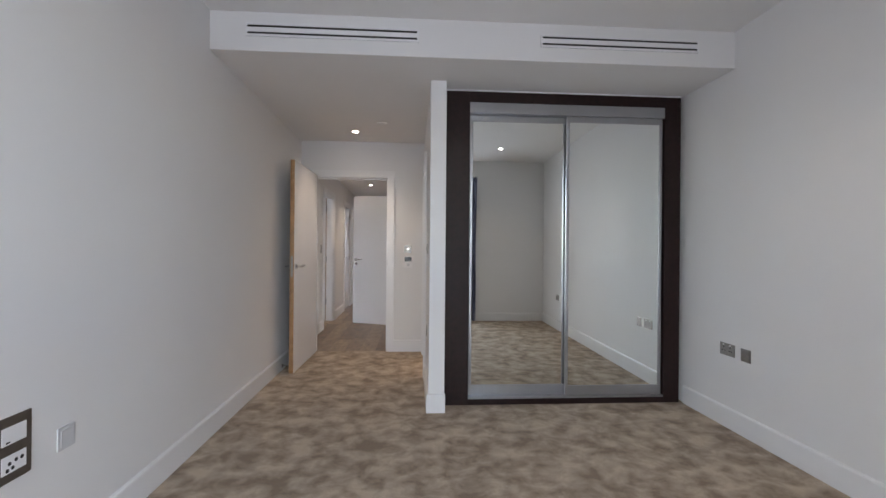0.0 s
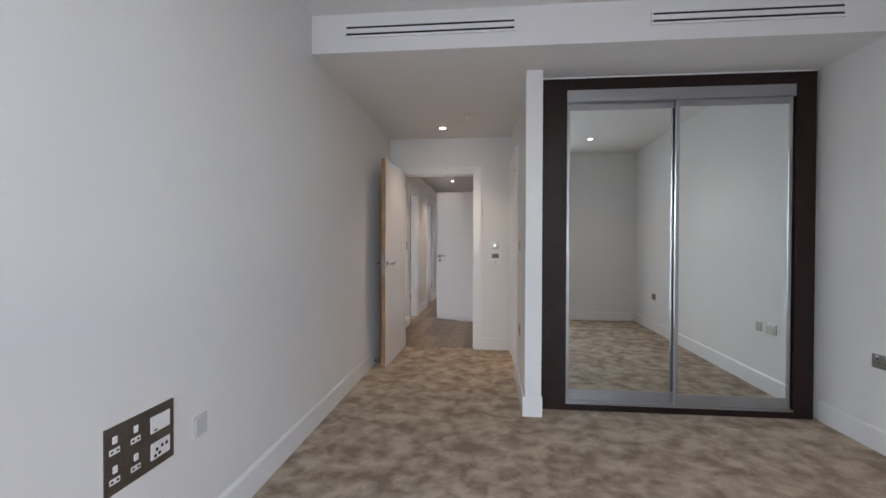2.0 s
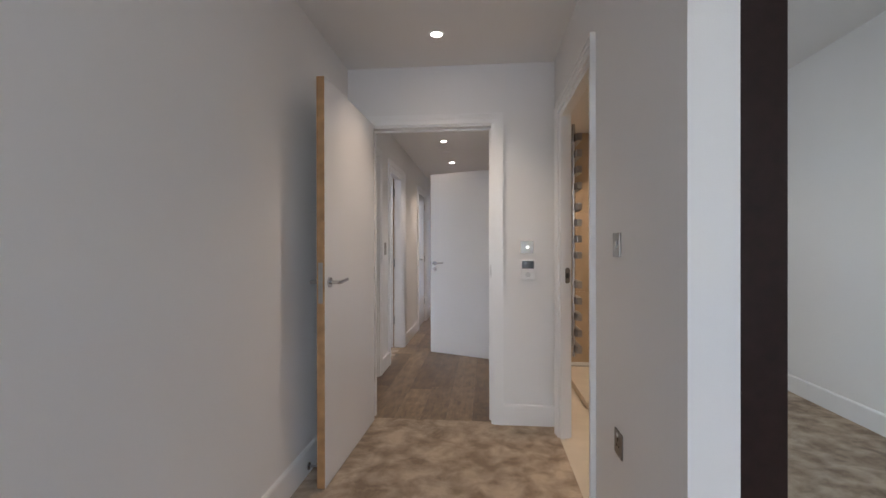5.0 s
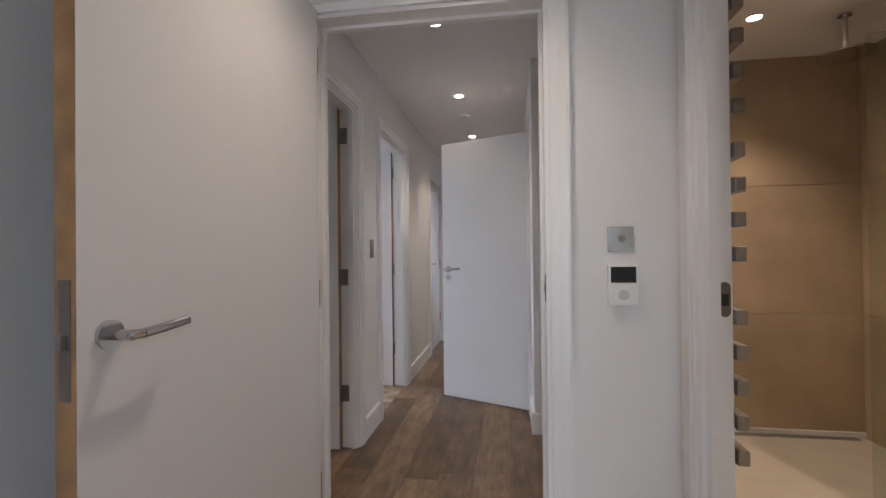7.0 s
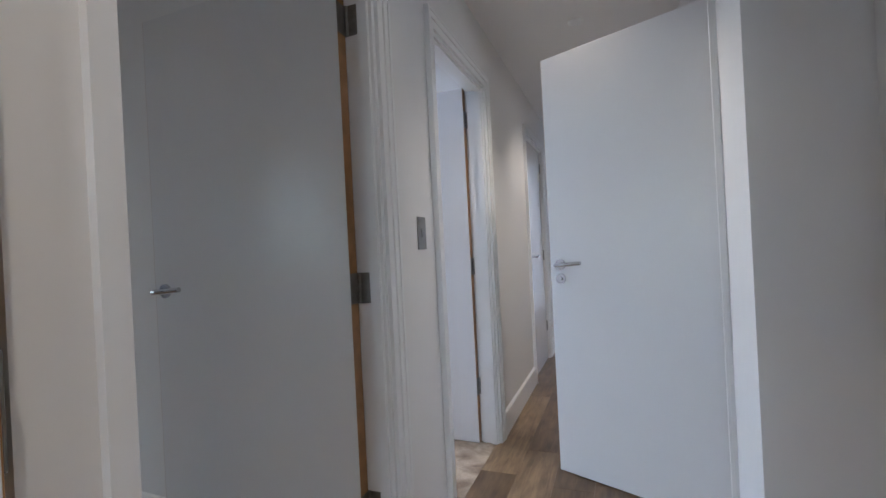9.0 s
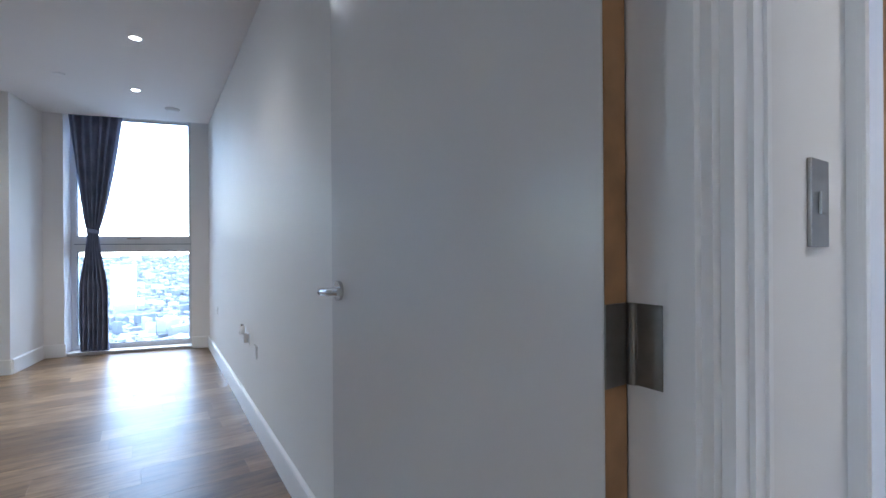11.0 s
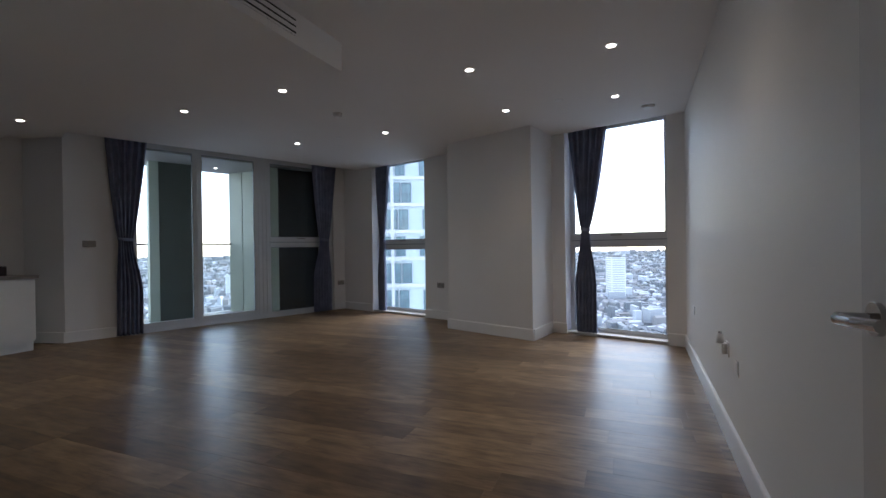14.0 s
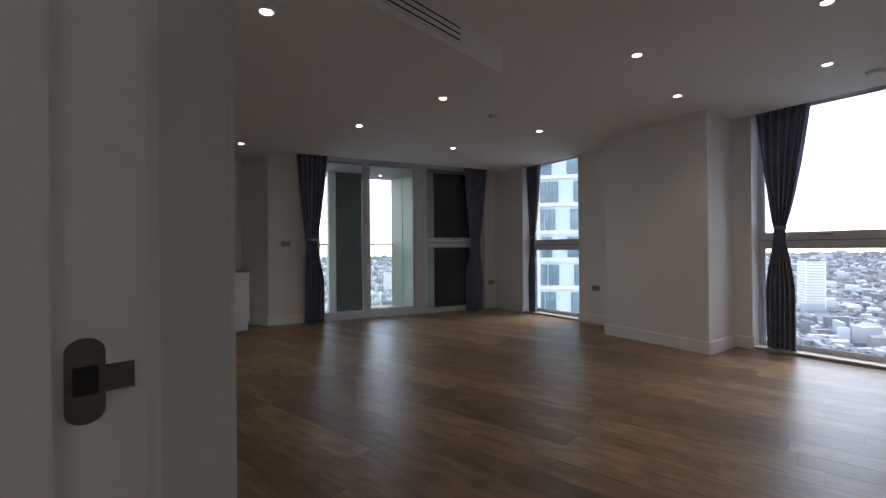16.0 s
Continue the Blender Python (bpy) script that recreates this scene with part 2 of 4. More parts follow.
def along(a, b):
    """A frame with x from a to b on plan, y to its left, z up."""
    d = Vector((b[0] - a[0], b[1] - a[1], 0))
    return Matrix.Translation((a[0], a[1], 0)) @ Matrix.Rotation(math.atan2(d.y, d.x), 4, "Z")


def length(a, b):
    return math.hypot(b[0] - a[0], b[1] - a[1])


def wall(name, a, b, thick, height, holes=(), mat=None, z0=0.0):
    """A wall from a to b whose room face is the line itself; thick goes to the right of it.
    holes: (from, to, bottom, top) along the line."""
    bm, n = bmesh.new(), length(a, b)
    x = 0.0
    for h0, h1, hb, ht in sorted(holes):
        if h0 > x:
            box(bm, x, h0, -thick, 0, z0, height)
        if hb > z0:
            box(bm, h0, h1, -thick, 0, z0, hb)
        if ht < height:
            box(bm, h0, h1, -thick, 0, ht, height)
        x = h1
    if x < n:
        box(bm, x, n, -thick, 0, z0, height)
    return tagged(part(name, bm, mat or PAINT, m=along(a, b)), kind="structure")


def baseboard(a, b, z=0.0):
    """A skirting board with an eased top edge, on the left of the line a to b."""
    bm, n = bmesh.new(), length(a, b)
    prof = [(0, 0), (0.018, 0), (0.018, 0.132), (0.013, 0.140), (0.0, 0.143)]
    v0 = [bm.verts.new((0, y, h)) for y, h in prof]
    v1 = [bm.verts.new((n, y, h)) for y, h in prof]
    for i in range(len(prof)):
        j = (i + 1) % len(prof)
        bm.faces.new((v0[i], v0[j], v1[j], v1[i]))
    bm.faces.new(v0[::-1])
    bm.faces.new(v1)
    bmesh.ops.recalc_face_normals(bm, faces=bm.faces)
    return tagged(part("baseboard", bm, TRIM, m=Matrix.Translation((0, 0, z)) @ along(a, b)), kind="structure")


def door_lining(m, width, height, depth, faces=(True, True), stop=0.07):
    """Lining, stop and architraves of a doorway. Frame: x along the wall, y out of its room face, opening 0..width."""
    bm = bmesh.new()
    for x0, x1 in ((0, 0.028), (width - 0.028, width)):
        box(bm, x0, x1, -depth, 0, 0, height)
    box(bm, 0.028, width - 0.028, -depth, 0, height - 0.028, height)
    for x0, x1 in ((0.028, 0.041), (width - 0.041, width - 0.028)):
        box(bm, x0, x1, -stop - 0.03, -stop, 0, height - 0.028)
    box(bm, 0.041, width - 0.041, -stop - 0.03, -stop, height - 0.041, height - 0.028)
    host = tagged(part("door_lining", bm, TRIM, m=m), kind="structure")
    steps = ((-0.058, 0.012, 0.014), (-0.0572, -0.020, 0.020), (-0.0564, -0.045, 0.024))
    for side, on in zip((1, -1), faces):
        if not on:
            continue
        base = 0.0005 if side > 0 else -depth - 0.0005
        left, right, head = bmesh.new(), bmesh.new(), bmesh.new()
        for w0, w1, t in steps:
            y0, y1 = (base, base + t) if side > 0 else (base - t, base)
            box(left, w0, w1, y0, y1, 0, height - w0)
            box(right, width - w1, width - w0, y0, y1, 0, height - w0)
            box(head, w1, width - w1, y0, y1, height - w1, height - w0)
        for bm in (left, right, head):
            part("architrave", bm, TRIM, host)
    return host


def lever(parent, x, z, y, toward, face):
    """A lever handle on a round rose; toward: the way of the lever, face: the way out of the leaf."""
    bm = bmesh.new()
    cyl(bm, (x, y, z), (x, y + face * 0.009, z), 0.027, 32)
    cyl(bm, (x, y + face * 0.009, z), (x, y + face * 0.05, z), 0.010, 20)
    pts = [(x, 0.050, z), (x + toward * 0.02, 0.055, z), (x + toward * 0.07, 0.056, z + 0.003), (x + toward * 0.135, 0.052, z + 0.008)]
    for p, q in zip(pts, pts[1:]):
        cyl(bm, (p[0], y + face * p[1], p[2]), (q[0], y + face * q[1], q[2]), 0.0095, 16)
    bmesh.ops.create_uvsphere(bm, u_segments=12, v_segments=8, radius=0.0105, matrix=Matrix.Translation((x, y + face * 0.052, z)))
    return part("handle", bm, CHROME, parent, "polished chrome lever handle", smooth=False)


def door_leaf(name, hinge, angle, width, height, label, face=1, lock=False, hinges=True, thick=0.044):
    """A flush white leaf with oak lippings; the hinge is at the origin, x runs to the free edge.
    face: which side (+1 or -1 in y) the hinge knuckles are on."""
    m = pose(hinge[0], hinge[1], 0.006, 0, 0, angle)
    bm = bmesh.new()
    box(bm, 0.0015, width - 0.0015, -thick / 2, thick / 2, 0, height, bevel=0.0015)
    leaf = tagged(part(name, bm, DOOR, m=m), label, "door", kind="structure")
    for nm, x0, x1 in (("edge_lipping", 0.0, 0.0013), ("edge_lipping", width - 0.0013, width)):
        part(nm, box(bmesh.new(), x0, x1, -thick / 2 + 0.001, thick / 2 - 0.001, 0, height), OAK, leaf, "brown oak edge strip")
    for f in (1, -1):
        lever(leaf, width - 0.06, 1.055, f * thick / 2, -1, f)
        if lock:
            bm = bmesh.new()
            cyl(bm, (width - 0.06, f * thick / 2, 0.985), (width - 0.06, f * (thick / 2 + 0.008), 0.985), 0.026, 28)
            cyl(bm, (width - 0.06, f * (thick / 2 + 0.008), 0.985), (width - 0.06, f * (thick / 2 + 0.016), 0.985), 0.010, 16)
            part("lock_cylinder", bm, CHROME, leaf)
    bm = bmesh.new()
    box(bm, width, width + 0.002, -0.012, 0.012, 0.95, 1.16)
    box(bm, width + 0.002, width + 0.012, -0.006, 0.006, 1.04, 1.065)
    part("latch_plate", bm, STEEL, leaf)
    if hinges:
        for z in (0.33, 1.05, 1.93):
            bm = bmesh.new()
            cyl(bm, (-0.006, face * (thick / 2 + 0.003), z - 0.05), (-0.006, face * (thick / 2 + 0.003), z + 0.05), 0.0075, 14)
            box(bm, -0.002, 0.0, -thick / 2 + 0.004, thick / 2 + 0.001, z - 0.05, z + 0.05)
            box(bm, -0.045, -0.008, face * (thick / 2 + 0.001), face * (thick / 2 + 0.004), z - 0.05, z + 0.05)
            for k in (-0.036, -0.012, 0.012, 0.036):
                cyl(bm, (-0.03, face * (thick / 2 + 0.004), z + k), (-0.03, face * (thick / 2 + 0.006), z + k), 0.004, 8)
            part("hinge", bm, HINGE, leaf, "dark brushed steel butt hinge with screws")
    return leaf


def strike_plate(m):
    bm = bmesh.new()
    box(bm, -0.016, 0.016, 0, 0.0022, -0.035, 0.035, bevel=0.001)
    cyl(bm, (0, 0, 0.035), (0, 0.0017, 0.035), 0.0158, 20)
    cyl(bm, (0, 0, -0.035), (0, 0.0017, -0.035), 0.0158, 20)
    box(bm, 0.012, 0.04, 0.0002, 0.0024, -0.016, 0.016)
    ob = tagged(part("strike_plate", bm, BRONZE, m=m), "brushed steel strike plate let into a white door lining", "strike plate")
    part("latch_hole", box(bmesh.new(), -0.010, 0.010, 0.0005, 0.0034, -0.018, 0.016), BLACK, ob)
    return ob


def switch_plate(m, w, h, label, name="light_switch", kind="rocker", mat=None):
    """A wall plate in the plane x, z that faces +y."""
    bm = box(bmesh.new(), -w / 2, w / 2, 0, 0.006, -h / 2, h / 2, bevel=0.0015)
    ob = tagged(part(name, bm, mat or STEEL, m=m), label, "socket" if "socket" in name else "switch")
    if kind == "rocker":
        part("rocker", box(bmesh.new(), -0.010, 0.010, 0.0062, 0.010, -0.016, 0.016, bevel=0.001), STEEL, ob)
    elif kind == "socket":
        k = 2 if w > 0.12 else 1
        for i in range(k):
            cx = (i - (k - 1) / 2) * 0.066
            bm = bmesh.new()
            box(bm, cx - 0.004, cx + 0.004, 0.006, 0.0068, 0.008, 0.022)
            for s in (-0.011, 0.011):
                box(bm, cx + s - 0.005, cx + s + 0.005, 0.006, 0.0068, -0.012, -0.006)
            part("socket_holes", bm, BLACK, ob)
            part("rocker", box(bmesh.new(), cx - 0.007, cx + 0.007, 0.006, 0.0095, 0.026, 0.036), PLASTIC, ob)
    elif kind == "blank":
        part("cover", box(bmesh.new(), -w * 0.36, w * 0.36, 0.006, 0.009, -h * 0.36, h * 0.36, bevel=0.001), mat or PLASTIC, ob)
    return ob


def downlight(x, y, z, watts=0.0, group="recessed ceiling lights"):
    bm = bmesh.new()
    seg = 28
    rings = [[bm.verts.new((r * math.cos(2 * math.pi * i / seg), r * math.sin(2 * math.pi * i / seg), h)) for i in range(seg)]
             for r, h in ((0.047, 0.0), (0.046, -0.004), (0.034, -0.005), (0.031, 0.0015))]
    for r0, r1 in zip(rings, rings[1:]):
        for i in range(seg):
            bm.faces.new((r0[i], r0[(i + 1) % seg], r1[(i + 1) % seg], r1[i]))
    ob = tagged(part("ceiling_light", bm, PLASTIC, m=Matrix.Translation((x, y, z - 0.0005))),
                "small round recessed ceiling light with white bezel, lit", "ceiling light", group)
    bm = bmesh.new()
    bmesh.ops.create_circle(bm, cap_ends=True, segments=24, radius=0.032, matrix=Matrix.Translation((0, 0, -0.0015)) @ Matrix.Rotation(math.pi, 4, "X"))
    part("lens", bm, LAMP, ob, "glowing warm white lens")
    if watts:
        data = bpy.data.lights.new("downlight", "SPOT")
        data.energy, data.spot_size, data.spot_blend = watts, radians(112), 0.9
        data.color, data.shadow_soft_size = (1.0, 0.84, 0.64), 0.03
        lo = new("downlight_beam", data)
        lo.matrix_world = Matrix.Translation((x, y, z - 0.02))
    return ob


def ceiling_disc(x, y, z, r, h, name, label, mat=None):
    bm = bmesh.new()
    cyl(bm, (0, 0, 0), (0, 0, -h * 0.5), r, 32, r)
    cyl(bm, (0, 0, -h * 0.5), (0, 0, -h), r * 0.94, 32, r * 0.7)
    return tagged(part(name, bm, mat or PLASTIC, m=Matrix.Translation((x, y, z))), label, name.replace("_", " "))


# ---- the shell: bedroom, vestibule, hall ----
C, S, K = (-7.047, 6.665), (-8.724, 0.848), (-4.766, -0.79)    # corners of the living room's outer walls
BULK = 2.535
WL, GL = along(C, S), along(S, K)


def on_line(m, t, y=0.0):
    v = m @ Vector((t, y, 0))
    return (v.x, v.y)


wall("wall_party", (-1.2, 10.6), (-1.2, -1.47), 0.10, 2.80,
     [(4.12, 5.093, 0, 2.13), (2.83, 3.65, 0, 2.13), (0.75, 1.60, 0, 2.13)])
wall("wall_bedroom_end", (0.31, 5.4), (-1.2, 5.4), 0.10, 2.60, [(0.415, 1.33, 0, 2.13)])
wall("wall_vestibule", (0.31, 4.20), (0.31, 5.50), 0.06, 2.60, [(0.10, 1.02, 0, 2.13)])
wall("wall_nib", (0.31, 3.35), (0.31, 4.20), 0.12, 2.60)
wall("wall_bedroom_west", (-1.165, 5.398), (-1.125, -0.56), 0.03, 2.85)
wall("wall_bedroom_east", (2.47, -0.56), (2.415, 4.3), 0.12, 2.85)
wall("wall_bedroom_south", (-1.2, -0.56), (2.55, -0.56), 0.25, 2.85, [(0.25, 2.40, 0.05, 2.55)])
wall("wall_wardrobe_back", (2.47, 4.2), (0.43, 4.2), 0.1, 2.60)
wall("wall_hall_east", (0.21, 5.50), (0.21, 6.81), 0.12, 2.60)
wall("wall_hall_nib", (0.33, 6.81), (-0.11, 6.81), 0.12, 2.60)
wall("wall_hall_store", (-0.11, 6.93), (-0.11, 10.6), 0.12, 2.60, [(0.27, 1.07, 0, 2.13)])
wall("wall_hall_end", (0.01, 10.6), (-1.32, 10.6), 0.12, 2.60, [(0.42, 1.12, 0, 2.13)])

# rooms that are only glimpsed through doors
wall("wall_store_back", (0.9, 6.95), (0.9, 8.4), 0.1, 2.6)
wall("wall_store_side", (0.9, 8.4), (0.01, 8.4), 0.1, 2.6)
wall("wall_store_near", (0.01, 6.95), (0.9, 6.95), 0.02, 2.6)
wall("wall_room_two_west", (-4.4, 9.4), (-4.4, 6.79), 0.15, 2.7, [(0.5, 2.0, 0.1, 2.4)])
wall("wall_room_two_north", (-1.32, 9.4), (-4.4, 9.4), 0.1, 2.7)
wall("wall_far_west", (-2.6, 13.2), (-2.6, 10.72), 0.15, 2.7, [(0.4, 2.0, 0.1, 2.4)])
wall("wall_far_north", (0.6, 13.2), (-2.6, 13.2), 0.1, 2.7)
wall("wall_far_east", (0.6, 10.72), (0.6, 13.2), 0.1, 2.7)

# living room
wall("wall_living_north", (-1.30, 6.515), C, 0.14, 2.80)
wall("wall_living_west", C, S, 0.28, 2.90, [(0.19, 1.45, 0.03, 2.77), (3.95, 5.25, 0.03, 2.77)])
wall("wall_living_south", S, K, 0.28, 2.90, [(0.25, 3.56, 0.0, 2.80)])
wall("wall_kitchen_return", K, (-4.6, -1.35), 0.2, 2.76)
wall("wall_kitchen_back", (-4.6, -1.35), (-1.32, -1.35), 0.12, 2.76)


def slab(name, pts, z0, z1, mat):
    bm = bmesh.new()
    f = bm.faces.new([bm.verts.new((x, y, z0)) for x, y in pts])
    up = bmesh.ops.extrude_face_region(bm, geom=[f])
    bmesh.ops.translate(bm, vec=(0, 0, z1 - z0), verts=[v for v in up["geom"] if isinstance(v, bmesh.types.BMVert)])
    bmesh.ops.recalc_face_normals(bm, faces=bm.faces)
    return tagged(part(name, bm, mat), kind="structure")


def rect(x0, x1, y0, y1):
    return [(x0, y0), (x1, y0), (x1, y1), (x0, y1)]


def pier():
    """The slanting column casing between the two west windows."""
    pts = [(-6.83, 4.94), (-7.54, 5.10), (-8.02, 3.45), (-7.322, 3.62)]
    slab("wall_pier", pts[::-1], 0, 2.70, PAINT)
    baseboard((-7.45, 5.08), (-6.845, 4.945))
    baseboard((-6.825, 4.955), (-7.33, 3.60))


pier()
slab("ceiling_living", [(-1.2, -1.4), (-1.2, 6.7), (-7.0, 6.74), on_line(GL, -0.10, 0.35), on_line(GL, 4.28, 0.35), on_line(GL, 4.28, -0.15), (-4.7, -1.4)], CEIL, CEIL + 0.20, CEILING)
slab("ceiling_pocket", [on_line(GL, -0.2, 0.45), on_line(GL, -0.2, -0.1), on_line(GL, 4.4, -0.1), on_line(GL, 4.4, 0.45)], 2.901, 2.98, CEILING)
slab("ceiling_living_drop", rect(-4.012, -1.32, -1.35, 4.105), SOFFIT, CEIL, CEILING)
slab("ceiling_bedroom", rect(-1.2, 2.50, -0.56, 2.94), BEDC, BEDC + 0.1, CEILING)
slab("ceiling_bedroom_drop", rect(-1.2, 2.50, 2.94, 5.4), BULK, BEDC + 0.1, CEILING)
slab("ceiling_hall", rect(-1.2, 0.31, 5.52, 10.6), HALLC, HALLC + 0.1, CEILING)
slab("ceiling_bathroom", rect(0.33, 1.95, 4.3, 6.95), 2.40, 2.50, CEILING)
slab("ceiling_store", rect(0.01, 1.0, 6.95, 8.5), 2.50, 2.60, CEILING)
slab("ceiling_room_two", rect(-4.5, -1.32, 6.79, 9.5), 2.60, 2.70, CEILING)
slab("ceiling_far_room", rect(-2.7, 0.7, 10.72, 13.3), 2.60, 2.70, CEILING)
slab("floor_far_room", rect(-2.7, 0.7, 10.60, 13.3), -0.1, 0.0, PLANK)
slab("floor_room_two", rect(-4.5, -1.22, 6.79, 9.5), -0.1, 0.001, CARPET)
slab("floor_store", rect(-0.02, 1.0, 6.95, 8.5), -0.1, 0.0, PLANK)
slab("floor_carpet", rect(-1.2, 2.50, -0.56, 5.44), -0.1, 0.0, CARPET)
slab("floor_screed", [(-1.2, 5.44), (0.33, 5.44), (0.33, 10.6), (-1.2, 10.6), (-1.2, 6.7), (-7.0, 6.74), (-8.82, 0.75), (-4.8, -0.95), (-4.7, -1.4), (-1.2, -1.4)],
     -0.12, -0.006, SCREED)

for a, b in (((-1.165, 5.38), (-1.125, -0.56)), ((2.47, -0.56), (2.424, 3.49)), ((0.05, 5.4), (-0.05, 5.4)),
             ((0.30, 5.4), (-0.045, 5.4)), ((0.31, 3.3335), (0.31, 4.24)), ((0.436, 3.35), (0.2935, 3.35)),
             ((-1.2, 6.89), (-1.2, 6.54)), ((-1.2, 8.94), (-1.2, 7.83)), ((-1.2, 10.6), (-1.2, 9.91)),
             ((0.21, 5.52), (0.21, 6.81)), ((0.21, 6.81), (-0.1265, 6.81)), ((-0.11, 6.7935), (-0.11, 7.14)),
             ((-0.11, 8.06), (-0.11, 10.6)), ((-0.41, 10.6), (-0.11, 10.6))):
    if length(a, b) > 0.12:
        baseboard(a, b)
baseboard((1.2, -0.56), (2.40, -0.56))
baseboard((-1.36, 6.5165), (-7.03, 6.6645))
baseboard(on_line(WL, 0.0), on_line(WL, 0.19))
baseboard(on_line(WL, 1.43), on_line(WL, 1.70))
baseboard(on_line(WL, 3.3), on_line(WL, 3.95))
baseboard(on_line(WL, 5.25), on_line(WL, 6.05))
baseboard(on_line(GL, 0.0), on_line(GL, 0.25))
baseboard(on_line(GL, 3.56), on_line(GL, 4.30))
baseboard(K, (-4.6, -1.35))

# doorways
door_lining(along((-0.105, 5.4), (-1.02, 5.4)), 0.915, 2.13, 0.10)
door_lining(along((0.31, 4.30), (0.31, 5.22)), 0.92, 2.13, 0.06, stop=0.001)
door_lining(along((-1.2, 6.48), (-1.2, 5.507)), 0.973, 2.13, 0.10, stop=0.012)
door_lining(along((-1.2, 7.77), (-1.2, 6.95)), 0.82, 2.13, 0.10, stop=0.012)
door_lining(along((-1.2, 9.85), (-1.2, 9.00)), 0.85, 2.13, 0.10)
door_lining(along((-0.11, 7.20), (-0.11, 8.00)), 0.80, 2.13, 0.12)
door_leaf("door_1", (-0.990, 5.384), -91.4, 0.935, 2.115, "white flush bedroom door with oak edge, standing wide open", face=-1)
door_leaf("door_2", (-1.300, 6.428), 180.0, 0.90, 2.115, "white flush living room door, open flat beside the wall", face=-1)
door_leaf("door_3", (-1.315, 7.74), 178.0, 0.80, 2.115, "white flush door to a side room, standing open", face=-1)
door_leaf("door_4", (-0.10, 7.235), 156.5, 0.78, 2.105, "white flush store door with lock, half open into the hall", lock=True, hinges=False)
door_leaf("door_5", (-1.235, 9.82), -90.0, 0.79, 2.095, "white flush door, closed, at the hall's far end", face=1)
strike_plate(Matrix.Translation((-0.133, 5.418, 1.075)) @ Matrix.Rotation(math.pi / 2, 4, "Z"))
strike_plate(Matrix.Translation((0.3565, 5.192, 1.06)) @ Matrix.Rotation(math.pi, 4, "Z"))
strike_plate(Matrix.Translation((-1.262, 5.5352, 1.088)) @ Matrix.Rotation(math.pi, 4, "Y") @ Matrix.Diagonal((0.74, 1, 0.60, 1)))


def door_stop(x, y):
    bm = cyl(bmesh.new(), (x, y, 0.045), (x + 0.085, y, 0.045), 0.008, 14)
    cyl(bm, (x, y, 0.045), (x + 0.006, y, 0.045), 0.02, 18)
    ob = tagged(part("door_stop", bm, CHROME), "chrome door stop fixed low on the skirting board", "door stop")
    part("rubber_tip", cyl(bmesh.new(), (x + 0.085, y, 0.045), (x + 0.10, y, 0.045), 0.011, 14), BLACK, ob)


door_stop(-1.1415, 4.60)


